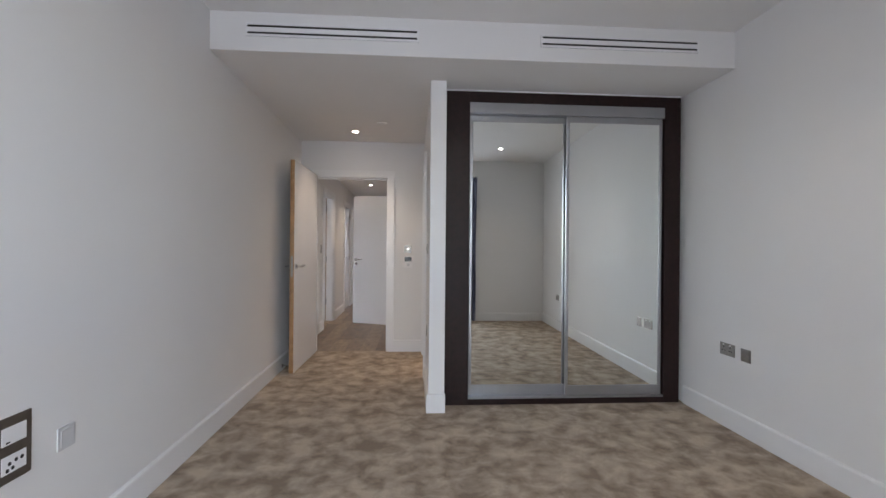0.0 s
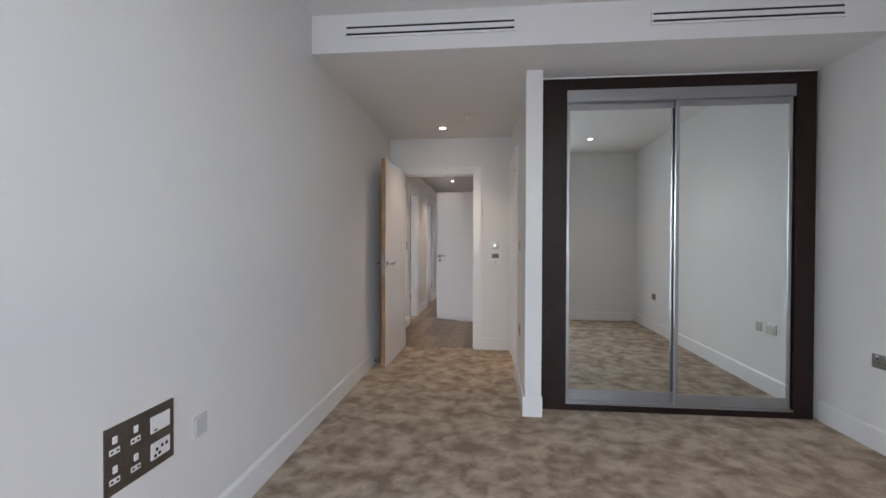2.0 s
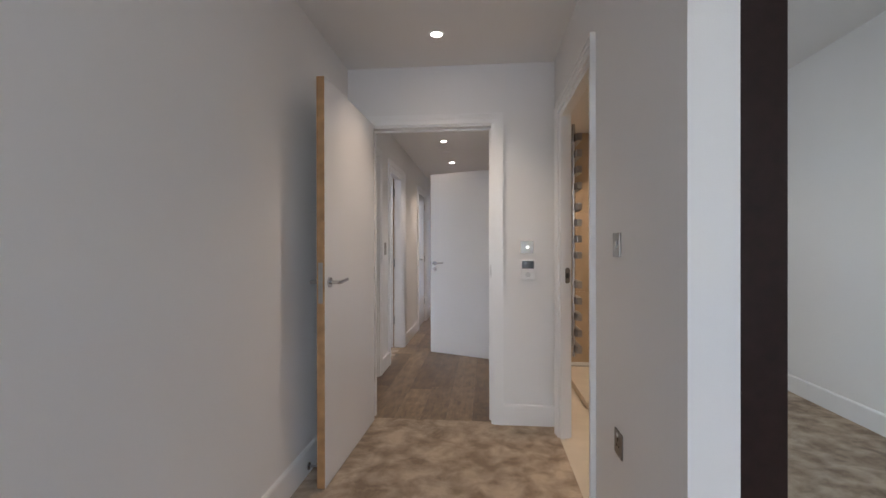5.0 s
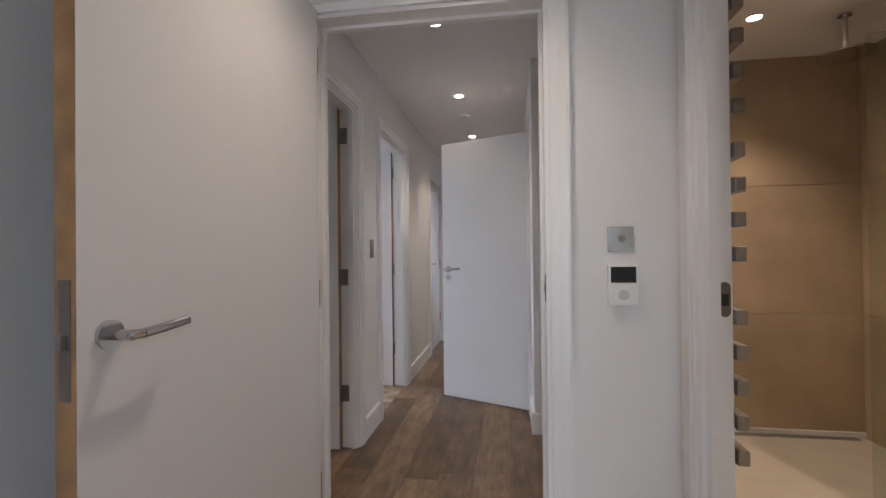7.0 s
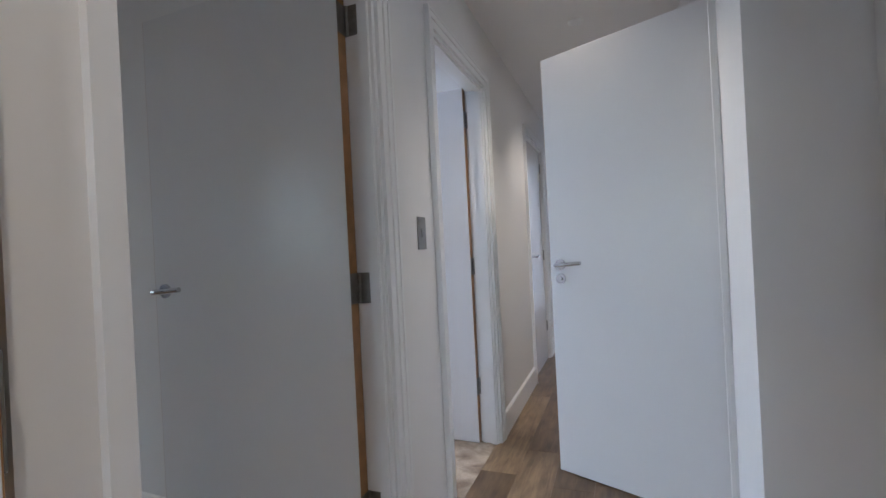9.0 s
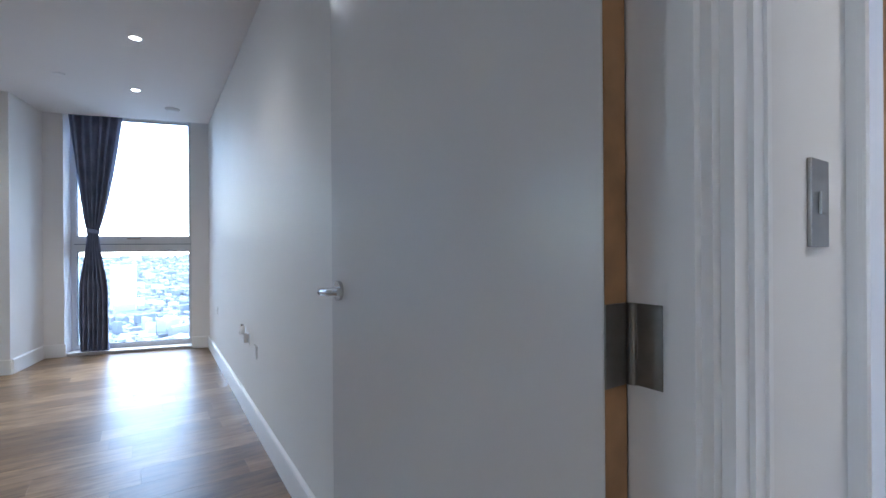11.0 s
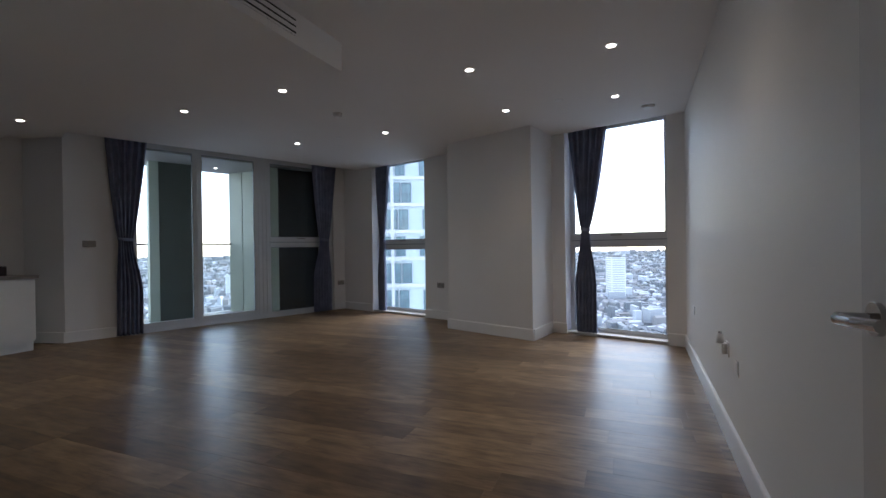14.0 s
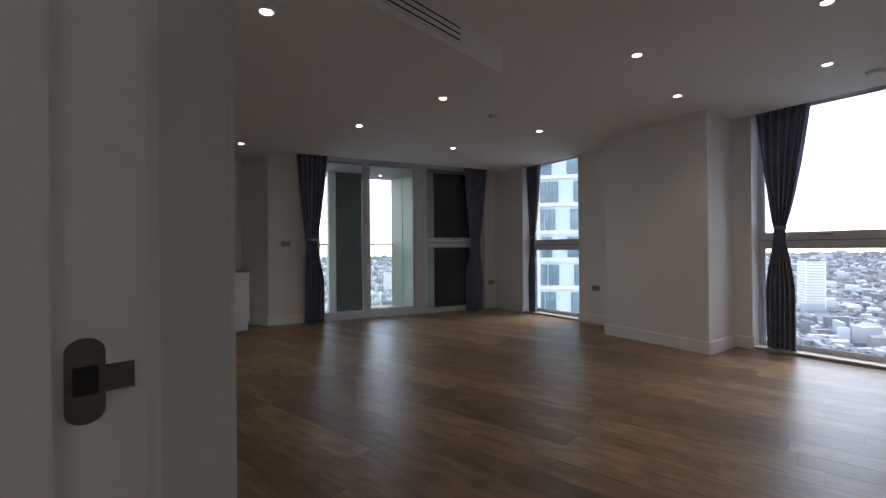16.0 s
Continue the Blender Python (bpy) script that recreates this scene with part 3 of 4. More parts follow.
# ---- windows ----
def window_unit(name, m, t0, t1, z0, z1, transom=None, mullions=(), recess=0.15, label="", w=0.036, handle=False):
    """A framed window in the opening t0..t1 of a wall frame; panes set back by recess."""
    r = tagged(root(name, m), label, "window", kind="structure")
    y0, y1 = -recess - 0.07, -recess
    bm = bmesh.new()
    box(bm, t0, t0 + w, y0, y1, z0, z1)
    box(bm, t1 - w, t1, y0, y1, z0, z1)
    box(bm, t0 + w, t1 - w, y0, y1, z0, z0 + w)
    box(bm, t0 + w, t1 - w, y0, y1, z1 - w, z1)
    part("window_frame", bm, FRAME, r).matrix_parent_inverse = Matrix()
    edges = [t0 + w]
    for a, b in mullions:
        part("mullion", box(bmesh.new(), a, b, y0 - 0.01, y1 + 0.012, z0 + w, z1 - w), FRAME, r)
        edges += [a, b]
    edges.append(t1 - w)
    bays = list(zip(edges[::2], edges[1::2]))
    for i, (a, b) in enumerate(bays):
        spans = [(z0 + w, z1 - w)]
        if transom and (transom[2] is None or i in transom[2]):
            ta, tb = transom[:2]
            spans = [(z0 + w, ta), (tb, z1 - w)]
            part("transom", box(bmesh.new(), a, b, y0 - 0.01, y1 + 0.02, ta, tb, bevel=0.004), FRAME, r)
            part("drip_line", box(bmesh.new(), a, b, y1 + 0.0205, y1 + 0.024, (ta + tb) / 2 - 0.006, (ta + tb) / 2 + 0.004), TOWERFRAME, r, "dark gasket line")
            bm = box(bmesh.new(), (a + b) / 2 - 0.07, (a + b) / 2 + 0.07, y1 + 0.022, y1 + 0.04, tb - 0.012, tb + 0.006, bevel=0.003)
            part("window_handle", bm, STEEL, r)
        for za, zb in spans:
            bm = bmesh.new()
            f = 0.02
            box(bm, a, a + f, y0 + 0.01, y1 + 0.006, za, zb)
            box(bm, b - f, b, y0 + 0.01, y1 + 0.006, za, zb)
            box(bm, a + f, b - f, y0 + 0.01, y1 + 0.006, za, za + f)
            box(bm, a + f, b - f, y0 + 0.01, y1 + 0.006, zb - f, zb)
            part("sash", bm, FRAME, r)
            bm, g = bmesh.new(), 0.007
            box(bm, a + f, a + f + g, y1 - 0.03, y1 - 0.004, za + f, zb - f)
            box(bm, b - f - g, b - f, y1 - 0.03, y1 - 0.004, za + f, zb - f)
            box(bm, a + f + g, b - f - g, y1 - 0.03, y1 - 0.004, za + f, za + f + g)
            box(bm, a + f + g, b - f - g, y1 - 0.03, y1 - 0.004, zb - f - g, zb - f)
            part("gasket", bm, TOWERFRAME, r, "dark rubber glazing gasket")
            pane = part("pane", box(bmesh.new(), a + f, b - f, (y0 + y1) / 2 - 0.003, (y0 + y1) / 2 + 0.003, za + f, zb - f), GLASS, r)
            pane.visible_shadow = False
    if recess > 0.04:
        part("window_sill", box(bmesh.new(), t0, t1, -recess, 0.0, z0 - 0.03, z0 + 0.004), FRAME, r)
    return r


window_unit("window_1", WL, 0.19, 1.45, 0.03, 2.77, (1.185, 1.32, None), recess=0.17, label="tall white-framed window with an opening upper sash")
window_unit("window_2", WL, 3.95, 5.25, 0.03, 2.77, (1.185, 1.32, None), recess=0.17, label="tall white-framed window facing a pale tower")
window_unit("window_3", GL, 0.25, 3.56, 0.0, 2.80, (1.25, 1.39, (0,)), mullions=((1.50, 1.74), (2.61, 2.70)), recess=0.06,
            label="wide white-framed balcony glazing with a sliding door", w=0.07)
for a, b, z in ((1.741, 2.609, 0.15), (2.701, 3.489, 0.13)):
    part("bottom_rail", box(bmesh.new(), a, b, -0.118, -0.050, 0.071, z, bevel=0.004), FRAME, bpy.data.objects["window_3"])
for t in (1.55, 1.62, 1.69, 2.655):
    part("cover_strip", box(bmesh.new(), t - 0.012, t + 0.012, -0.0475, -0.038, 0.072, 2.728, bevel=0.003), FRAME, bpy.data.objects["window_3"])
SOUTH = along((-1.2, -0.56), (2.40, -0.56))
window_unit("window_4", SOUTH, 0.25, 2.40, 0.05, 2.55, (1.05, 1.17, None), mullions=((1.29, 1.36),), recess=0.12, label="white-framed bedroom window")


def curtain(m, t0, t1, tie_t, foot0, foot1, y, top, label, tie_z=1.40, pleats=7, tie_w=0.11):
    """A full-length drape gathered by a tie: wide at the head, pinched, then flaring a little to the floor."""
    nx, nz = 84, 60
    bm = bmesh.new()
    grid = []
    for j in range(nz + 1):
        z = 0.012 + (top - 0.012) * j / nz
        if z > tie_z:
            k = ((z - tie_z) / (top - tie_z))
            k = k ** 0.75
            a, b = tie_t - tie_w / 2 + (t0 - tie_t + tie_w / 2) * k, tie_t + tie_w / 2 + (t1 - tie_t - tie_w / 2) * k
            amp = 0.022 + 0.012 * k
        else:
            k = min(1, (tie_z - z) / 0.75)
            k = k * k * (3 - 2 * k)
            a, b = tie_t - tie_w / 2 + (foot0 - tie_t + tie_w / 2) * k, tie_t + tie_w / 2 + (foot1 - tie_t - tie_w / 2) * k
            amp = 0.022 + 0.016 * k
        row = []
        for i in range(nx + 1):
            u = i / nx
            wob = 0.06 * math.sin(3.1 * z + 9 * u)
            ph = 2 * math.pi * pleats * (u + 0.02 * math.sin(2.2 * z)) + wob
            yy = y + amp * math.sin(ph) + 0.006 * math.sin(2.3 * ph + 1.3 * z)
            row.append(bm.verts.new((a + (b - a) * u + 0.004 * math.cos(ph), yy, z)))
        grid.append(row)
    for r0, r1 in zip(grid, grid[1:]):
        for i in range(nx):
            bm.faces.new((r0[i], r0[i + 1], r1[i + 1], r1[i]))
    ob = tagged(part("curtain", bm, CURTAIN, m=m, smooth=True), label, "curtain", "tied slate-blue curtains")
    sol = ob.modifiers.new("thickness", "SOLIDIFY")
    sol.thickness = 0.004
    bm = bmesh.new()
    ring = 28
    for j, dz in enumerate((-0.022, -0.008, 0.008, 0.022)):
        for i in range(ring):
            an = 2 * math.pi * i / ring
            g = 1.0 + 0.04 * (abs(dz) < 0.01)
            bm.verts.new((tie_t + (tie_w / 2 + 0.008) * g * math.cos(an), y + 0.042 * g * math.sin(an), tie_z + dz + 0.01 * math.cos(an)))
    bm.verts.ensure_lookup_table()
    for j in range(3):
        for i in range(ring):
            p, q = j * ring + i, j * ring + (i + 1) % ring
            bm.faces.new((bm.verts[p], bm.verts[q], bm.verts[q + ring], bm.verts[p + ring]))
    part("tieback", bm, CURTAIN, ob, smooth=True)
    part("header_tape", box(bmesh.new(), min(t0, t1), max(t0, t1), y - 0.028, y + 0.028, top - 0.004, top + 0.012), FRAME, ob, "white curtain track")
    return ob


curtain(WL, 0.90, 1.43, 1.20, 1.05, 1.33, -0.075, 2.755, "slate-blue full-length curtain tied at the middle beside a window", pleats=6)
curtain(WL, 4.85, 5.24, 5.06, 4.98, 5.17, -0.075, 2.755, "slate-blue curtain, tied, beside the window facing a tower", pleats=5)
curtain(GL, 3.335, 3.85, 3.62, 3.425, 3.735, 0.06, 2.875, "slate-blue full-length curtain, tied, beside the balcony glazing", pleats=6, tie_z=1.36, tie_w=0.17)
curtain(GL, 0.21, 0.735, 0.49, 0.36, 0.715, 0.06, 2.86, "slate-blue full-length curtain, tied, near the room's far corner", pleats=6, tie_z=1.36, tie_w=0.18)
curtain(SOUTH, 2.28, 2.48, 2.38, 2.30, 2.46, 0.05, 2.50, "slate-blue curtain hanging beside the bedroom window", pleats=4, tie_w=0.15)


# ---- bedroom things ----
def wardrobe():
    r = tagged(root("wardrobe", Matrix.Translation((0.43, 3.50, 0))), "dark wenge fitted wardrobe with two sliding mirror doors", "wardrobe")
    W, H = 1.953, 2.515

    def p(name, x0, x1, y0, y1, z0, z1, mat, parent=None, label="", bevel=0.0):
        return part(name, box(bmesh.new(), x0, x1, y0, y1, z0, z1, bevel=bevel), mat, parent or r, label)
    p("side_panel", 0.004, 0.20, 0.0, 0.62, 0.0, H, DARKWOOD, bevel=0.002)
    p("side_panel", 1.82, W, 0.0, 0.62, 0.0, H, DARKWOOD, bevel=0.002)
    p("top_panel", 0.20, 1.82, 0.0, 0.62, 2.43, H, DARKWOOD)
    p("plinth", 0.20, 1.82, 0.0, 0.62, 0.0, 0.045, DARKWOOD)
    p("back_panel", 0.20, 1.82, 0.60, 0.62, 0.045, 2.43, DARKWOOD)
    p("shadow_trim", 0.004, W, -0.004, 0.02, H + 0.0005, H + 0.012, TRIM, label="white line along the top")
    p("track_fascia", 0.20, 1.82, 0.006, 0.10, 2.345, 2.43, ALU, label="satin aluminium top track")
    p("bottom_track", 0.20, 1.82, 0.004, 0.10, 0.0455, 0.06, ALU)
    for x0, x1, y in ((0.21, 1.035, 0.065), (1.00, 1.81, 0.022)):
        d = p("sliding_door", x0 + 0.02, x1 - 0.02, y + 0.012, y + 0.020, 0.13, 2.31, DARKWOOD)
        p("mirror", x0 + 0.022, x1 - 0.022, y + 0.008, y + 0.0115, 0.135, 2.305, MIRROR, d, "silvered mirror pane")
        for a, b in ((x0, x0 + 0.024), (x1 - 0.024, x1)):
            p("stile", a, b, y, y + 0.03, 0.062, 2.343, ALU, d, bevel=0.004)
        p("rail", x0 + 0.024, x1 - 0.024, y + 0.002, y + 0.026, 0.062, 0.14, ALU, d)
        p("rail", x0 + 0.024, x1 - 0.024, y + 0.002, y + 0.026, 2.295, 2.343, ALU, d)


wardrobe()


def slot_vent(m, w, h, slots, label):
    """A linear slot diffuser in the plane x, z that faces +y."""
    gap = 0.014
    pitch = h / slots
    r = tagged(part("air_vent", box(bmesh.new(), -w / 2, w / 2, 0.0004, 0.002, -h / 2, h / 2), BLACK, m=m), label, "air vent")
    tops = [-h / 2 + (i + 0.5) * pitch for i in range(slots)]
    last = -h / 2
    for zc in tops + [h / 2 + gap / 2]:
        hi = zc - gap / 2
        part("slat", box(bmesh.new(), -w / 2, w / 2, 0.002, 0.007, last, hi, bevel=0.001), TRIM, r)
        last = zc + gap / 2
    for s in (-1, 1):
        part("end_cap", box(bmesh.new(), s * w / 2 - (0.012 if s > 0 else 0), s * w / 2 + (0.012 if s < 0 else 0), 0.0072, 0.0085, -h / 2, h / 2), TRIM, r)
    return r


faceS = lambda x, y, z: Matrix.Translation((x, y, z)) @ Matrix.Rotation(math.pi, 4, "Z")      # looks to -y
faceN = lambda x, y, z: Matrix.Translation((x, y, z))                                         # looks to +y
faceE = lambda x, y, z: Matrix.Translation((x, y, z)) @ Matrix.Rotation(-math.pi / 2, 4, "Z")  # looks to +x
faceW = lambda x, y, z: Matrix.Translation((x, y, z)) @ Matrix.Rotation(math.pi / 2, 4, "Z")   # looks to -x
slot_vent(faceS(-0.355, 2.94, 2.675), 1.13, 0.088, 2, "white linear slot air vent set in the bulkhead")
slot_vent(faceS(1.60, 2.94, 2.675), 1.12, 0.088, 2, "white linear slot air vent set in the bulkhead")
slot_vent(faceN(-2.87, 4.105, 2.60), 1.30, 0.12, 3, "white three-slot air vent set in the dropped ceiling")


def media_plate():
    """The wide bronze outlet plate with four sockets and two white modules."""
    w, h = 0.305, 0.215
    ob = tagged(part("socket_plate", box(bmesh.new(), -w / 2, w / 2, 0, 0.006, -h / 2, h / 2, bevel=0.001), BRONZE, m=faceE(-1.139, 1.43, 0.575)),
                "brushed bronze wall plate with four sockets and aerial outlets", "socket")
    for cz in (0.042, -0.052):
        for cx in (0.115, 0.03):
            part("rocker", box(bmesh.new(), cx - 0.008, cx + 0.008, 0.006, 0.010, cz + 0.012, cz + 0.034, bevel=0.001), PLASTIC, ob, "white switch rocker")
            bm = box(bmesh.new(), cx - 0.020, cx + 0.020, 0.006, 0.0075, cz - 0.022, cz - 0.004)
            part("socket_face", bm, PLASTIC, ob)
            bm = bmesh.new()
            for s in (-0.011, 0.011):
                box(bm, cx + s - 0.005, cx + s + 0.005, 0.0075, 0.0082, cz - 0.016, cz - 0.010)
            part("socket_holes", bm, BLACK, ob)
        part("screw", cyl(bmesh.new(), (0.073, 0.006, cz + 0.02), (0.073, 0.0075, cz + 0.02), 0.004, 10), CHROME, ob)
        part("module", box(bmesh.new(), -0.128, -0.036, 0.006, 0.0095, cz - 0.024, cz + 0.034, bevel=0.001), PLASTIC, ob, "white blank or aerial module")
    for cx, cz in ((-0.055, -0.065), (-0.075, -0.062), (-0.063, -0.045), (-0.088, -0.040), (-0.110, -0.040)):
        part("aerial_jack", cyl(bmesh.new(), (cx, 0.0095, cz), (cx, 0.0105, cz), 0.0065, 14), BLACK, ob)
    part("data_jack", box(bmesh.new(), -0.064, -0.05, 0.0095, 0.0105, 0.024, 0.029), BLACK, ob)


media_plate()
switch_plate(faceE(-1.141, 1.745, 0.515), 0.086, 0.086, "white square blank cover plate on the wall", "blank_plate", "blank", GREYPLATE)
switch_plate(faceW(2.43, 2.99, 0.55), 0.146, 0.086, "brushed steel double socket low on the wall", "wall_socket", "socket")
switch_plate(faceW(2.4325, 2.815, 0.545), 0.086, 0.086, "brushed steel single outlet low on the wall", "wall_socket", "blank", STEEL)
switch_plate(faceW(2.461, 0.28, 0.50), 0.146, 0.086, "brushed steel double socket near the window", "wall_socket", "socket")
switch_plate(faceW(0.31, 3.92, 1.25), 0.086, 0.088, "brushed steel light switch beside the bathroom door", "light_switch", "rocker")
switch_plate(faceW(0.31, 3.90, 0.53), 0.086, 0.088, "brushed steel outlet low beside the bathroom door", "wall_socket", "socket")


def thermostat():
    plate = switch_plate(faceS(0.118, 5.4, 1.245), 0.086, 0.086, "brushed steel rotary control plate", "light_switch", "none")
    part("dimmer_knob", cyl(bmesh.new(), (0, 0.006, 0), (0, 0.022, 0), 0.011, 24), CHROME, plate)
    ob = tagged(part("thermostat", box(bmesh.new(), -0.049, 0.049, 0, 0.022, -0.068, 0.068, bevel=0.005), PLASTIC, m=faceS(0.1215, 5.4, 1.088)),
                "white wall thermostat with a small dark display", "thermostat")
    part("display", box(bmesh.new(), -0.041, 0.041, 0.022, 0.0235, 0.008, 0.062), SCREEN, ob, "dark glass display")
    part("button", cyl(bmesh.new(), (0, 0.022, -0.034), (0, 0.025, -0.034), 0.018, 24), GREYPLATE, ob, "round pale grey button")


thermostat()
switch_plate(faceE(-1.2, 6.757, 1.235), 0.07, 0.125, "narrow brushed steel light switch in the hall", "light_switch", "rocker")
downlight(-0.465, 4.92, BULK, 4.4)
downlight(1.5, 0.45, BEDC, 1.8)
downlight(1.5, 2.02, BEDC, 1.8)
ceiling_disc(-0.147, 4.555, BULK, 0.05, 0.014, "sprinkler_cover", "small flat white sprinkler cover plate on the ceiling")
for y, w in ((6.25, 0.8), (7.44, 5.2), (8.75, 4.4)):
    downlight(-0.66, y, HALLC, w)
ceiling_disc(-0.67, 7.99, HALLC, 0.045, 0.012, "sprinkler_cover", "small flat white sprinkler cover plate on the ceiling")


# ---- bathroom ----
def bathroom():
    wall("wall_bathroom_north", (1.87, 6.87), (0.33, 6.87), 0.08, 2.45, mat=GROUT)
    wall("wall_bathroom_east", (1.87, 4.3), (1.87, 6.87), 0.08, 2.45, mat=GROUT)
    slab("floor_bathroom", rect(0.31, 1.95, 4.3, 6.95), -0.1, 0.002, TRAY)
    n, e = bpy.data.objects["wall_bathroom_north"], bpy.data.objects["wall_bathroom_east"]
    tile = bpy.data.meshes.new("tile")
    bm = box(bmesh.new(), 0.0015, 0.7685, 0.0, 0.008, 0.0015, 0.7985, bevel=0.001)
    bm.to_mesh(tile)
    bm.free()
    tile.materials.append(TILE)
    for host, count in ((n, 2), (e, 4)):
        for i in range(count):
            for j in range(3):
                ob = new("tile", tile)
                ob.parent = host
                ob.location = (i * 0.77 if count == 2 else i * 0.64, 0.0005, j * 0.80)
                if count == 4:
                    ob.scale = (0.64 / 0.77, 1, 1)
    tray = tagged(part("shower_tray", box(bmesh.new(), 0.6, 1.86, 5.75, 6.86, 0.002, 0.055, bevel=0.01), TRAY), "cream stone shower tray", "shower tray")
    part("drain_channel", box(bmesh.new(), 0.65, 1.80, 6.80, 6.84, 0.0552, 0.058), STEEL, tray)
    part("upstand", box(bmesh.new(), 0.62, 1.86, 6.845, 6.862, 0.0555, 0.085), CERAMIC, tray, "white strip at the wall foot")
    screen = tagged(part("shower_screen", box(bmesh.new(), 1.30, 1.86, 6.00, 6.008, 0.056, 2.15), SHOWER), "clear glass shower screen with steel wall channel", "shower screen")
    part("wall_channel", box(bmesh.new(), 1.845, 1.862, 5.99, 6.018, 0.056, 2.15), CHROME, screen)
    bm = bmesh.new()
    cyl(bm, (1.45, 6.35, 2.40), (1.45, 6.35, 2.20), 0.012, 16)
    cyl(bm, (1.45, 6.35, 2.20), (1.45, 6.35, 2.188), 0.12, 36)
    cyl(bm, (1.45, 6.35, 2.40), (1.45, 6.35, 2.392), 0.03, 24)
    tagged(part("rain_shower", bm, CHROME), "chrome rain shower head hung from the ceiling", "shower head")
    bm = bmesh.new()
    cyl(bm, (1.84, 6.40, 0.95), (1.84, 6.40, 1.45), 0.010, 14)
    sh = tagged(part("hand_shower", bm, CHROME), "chrome hand shower on a riser rail", "hand shower")
    part("spray_head", cyl(bmesh.new(), (1.80, 6.40, 1.30), (1.74, 6.40, 1.42), 0.02, 16, 0.03), CHROME, sh)
    part("valve", box(bmesh.new(), 1.80, 1.862, 6.15, 6.30, 1.32, 1.38, bevel=0.006), CHROME, sh)
    ra = tagged(root("towel_radiator", Matrix.Translation((0.371, 5.32, 0))), "chrome ladder towel radiator on the bathroom wall", "radiator")
    for y in (0.03, 0.47):
        part("post", cyl(bmesh.new(), (0.055, y, 0.50), (0.055, y, 2.08), 0.012, 14), CHROME, ra)
    for z in (0.55, 0.66, 0.77, 0.88, 0.99, 1.19, 1.30, 1.41, 1.52, 1.66, 1.77, 1.88, 1.99):
        part("rung", box(bmesh.new(), 0.07, 0.105, -0.01, 0.51, z - 0.024, z + 0.024, bevel=0.006), STEEL, ra)
    for y in (0.03, 0.47):
        for z in (0.6, 1.95):
            part("bracket", cyl(bmesh.new(), (0.0, y, z), (0.05, y, z), 0.009, 12), CHROME, ra)
    bm = bmesh.new()
    bmesh.ops.create_uvsphere(bm, u_segments=28, v_segments=14, radius=1.0)
    for v in bm.verts:
        x, y, z = v.co
        v.co = (x * 0.19, y * 0.27, 0.0 + z * (0.035 if z > 0 else 0.19))
    wc = tagged(part("toilet", bm, CERAMIC, m=Matrix.Translation((1.58, 5.35, 0.40)), smooth=True), "white wall-hung toilet with closed seat", "toilet")
    part("mount", box(bmesh.new(), 0.05, 0.29, -0.17, 0.17, -0.18, 0.02, bevel=0.02), CERAMIC, wc)
    downlight(1.0, 6.30, 2.40, 7)
    downlight(1.50, 5.2, 2.40, 7)


bathroom()
wall("wall_bathroom_south", (0.37, 4.31), (1.87, 4.31), 0.01, 2.45)


# ---- living room things ----
def kitchen():
    for i in range(5):
        y1 = 4.64 - 0.6 * i
        m = Matrix.Translation((-1.302, y1, 0))
        r = tagged(root("tall_cabinet", m), "full-height white gloss kitchen cabinet unit against the wall", "cabinet", "tall kitchen cabinets")
        part("body", box(bmesh.new(), -0.455, 0.0, -0.598, 0.0, 0.10, 2.478), GLOSS, r)
        part("plinth", box(bmesh.new(), -0.40, 0.0, -0.598, -0.002, 0.0, 0.0995), GREY, r)
        part("door", box(bmesh.new(), -0.476, -0.4565, -0.597, -0.003, 0.11, 2.45, bevel=0.0015), GLOSS, r)
    for i in range(4):
        x0 = -4.38 + 0.6 * i
        r = tagged(root("base_cabinet", Matrix.Translation((x0, -0.63, 0))), "white gloss kitchen base cabinet with plain door", "cabinet", "kitchen base cabinets")
        part("body", box(bmesh.new(), 0.001, 0.599, -0.68, -0.022, 0.12, 0.875), GLOSS, r)
        part("plinth", box(bmesh.new(), 0.001, 0.599, -0.62, -0.06, 0.0, 0.1195), GLOSS, r, "white plinth board")
        part("door", box(bmesh.new(), 0.003, 0.597, -0.0205, 0.0, 0.13, 0.868, bevel=0.0015), GLOSS, r)
    tagged(part("worktop", box(bmesh.new(), -4.41, -1.78, -1.345, -0.61, 0.8755, 0.915, bevel=0.003), GREY), "dark grey kitchen worktop with thin square edge", "worktop")
    ob = tagged(part("upstand_block", box(bmesh.new(), -4.20, -3.98, -1.00, -0.84, 0.9155, 1.03, bevel=0.004), DARKWOOD), "small dark brown box standing on the worktop", "box")


kitchen()
for x in (-3.62, -4.86, -6.115):
    for y in (4.81, 5.945):
        downlight(x, y, CEIL, 2.3)
for x, y in ((-4.60, 3.02), (-4.66, 1.62), (-6.38, 3.13), (-6.37, 1.70)):
    downlight(x, y, CEIL, 2.3)
downlight(-2.42, 3.62, SOFFIT, 2.0)
downlight(-3.72, 0.55, SOFFIT, 3.6)
ceiling_disc(-5.42, 3.06, CEIL, 0.055, 0.045, "smoke_detector", "round white smoke detector on the ceiling")
ceiling_disc(-6.60, 6.27, CEIL, 0.07, 0.03, "ceiling_speaker", "round white ceiling valve near the window")
ceiling_disc(-6.0, 5.40, CEIL, 0.045, 0.010, "sprinkler_cover", "small flat white sprinkler cover plate on the ceiling")
ceiling_disc(-6.33, 2.42, CEIL, 0.045, 0.010, "sprinkler_cover", "small flat white sprinkler cover plate on the ceiling")
switch_plate(faceS(-4.37, 6.5955, 0.55), 0.086, 0.086, "white single socket on the living room wall", "wall_socket", "socket", PLASTIC)


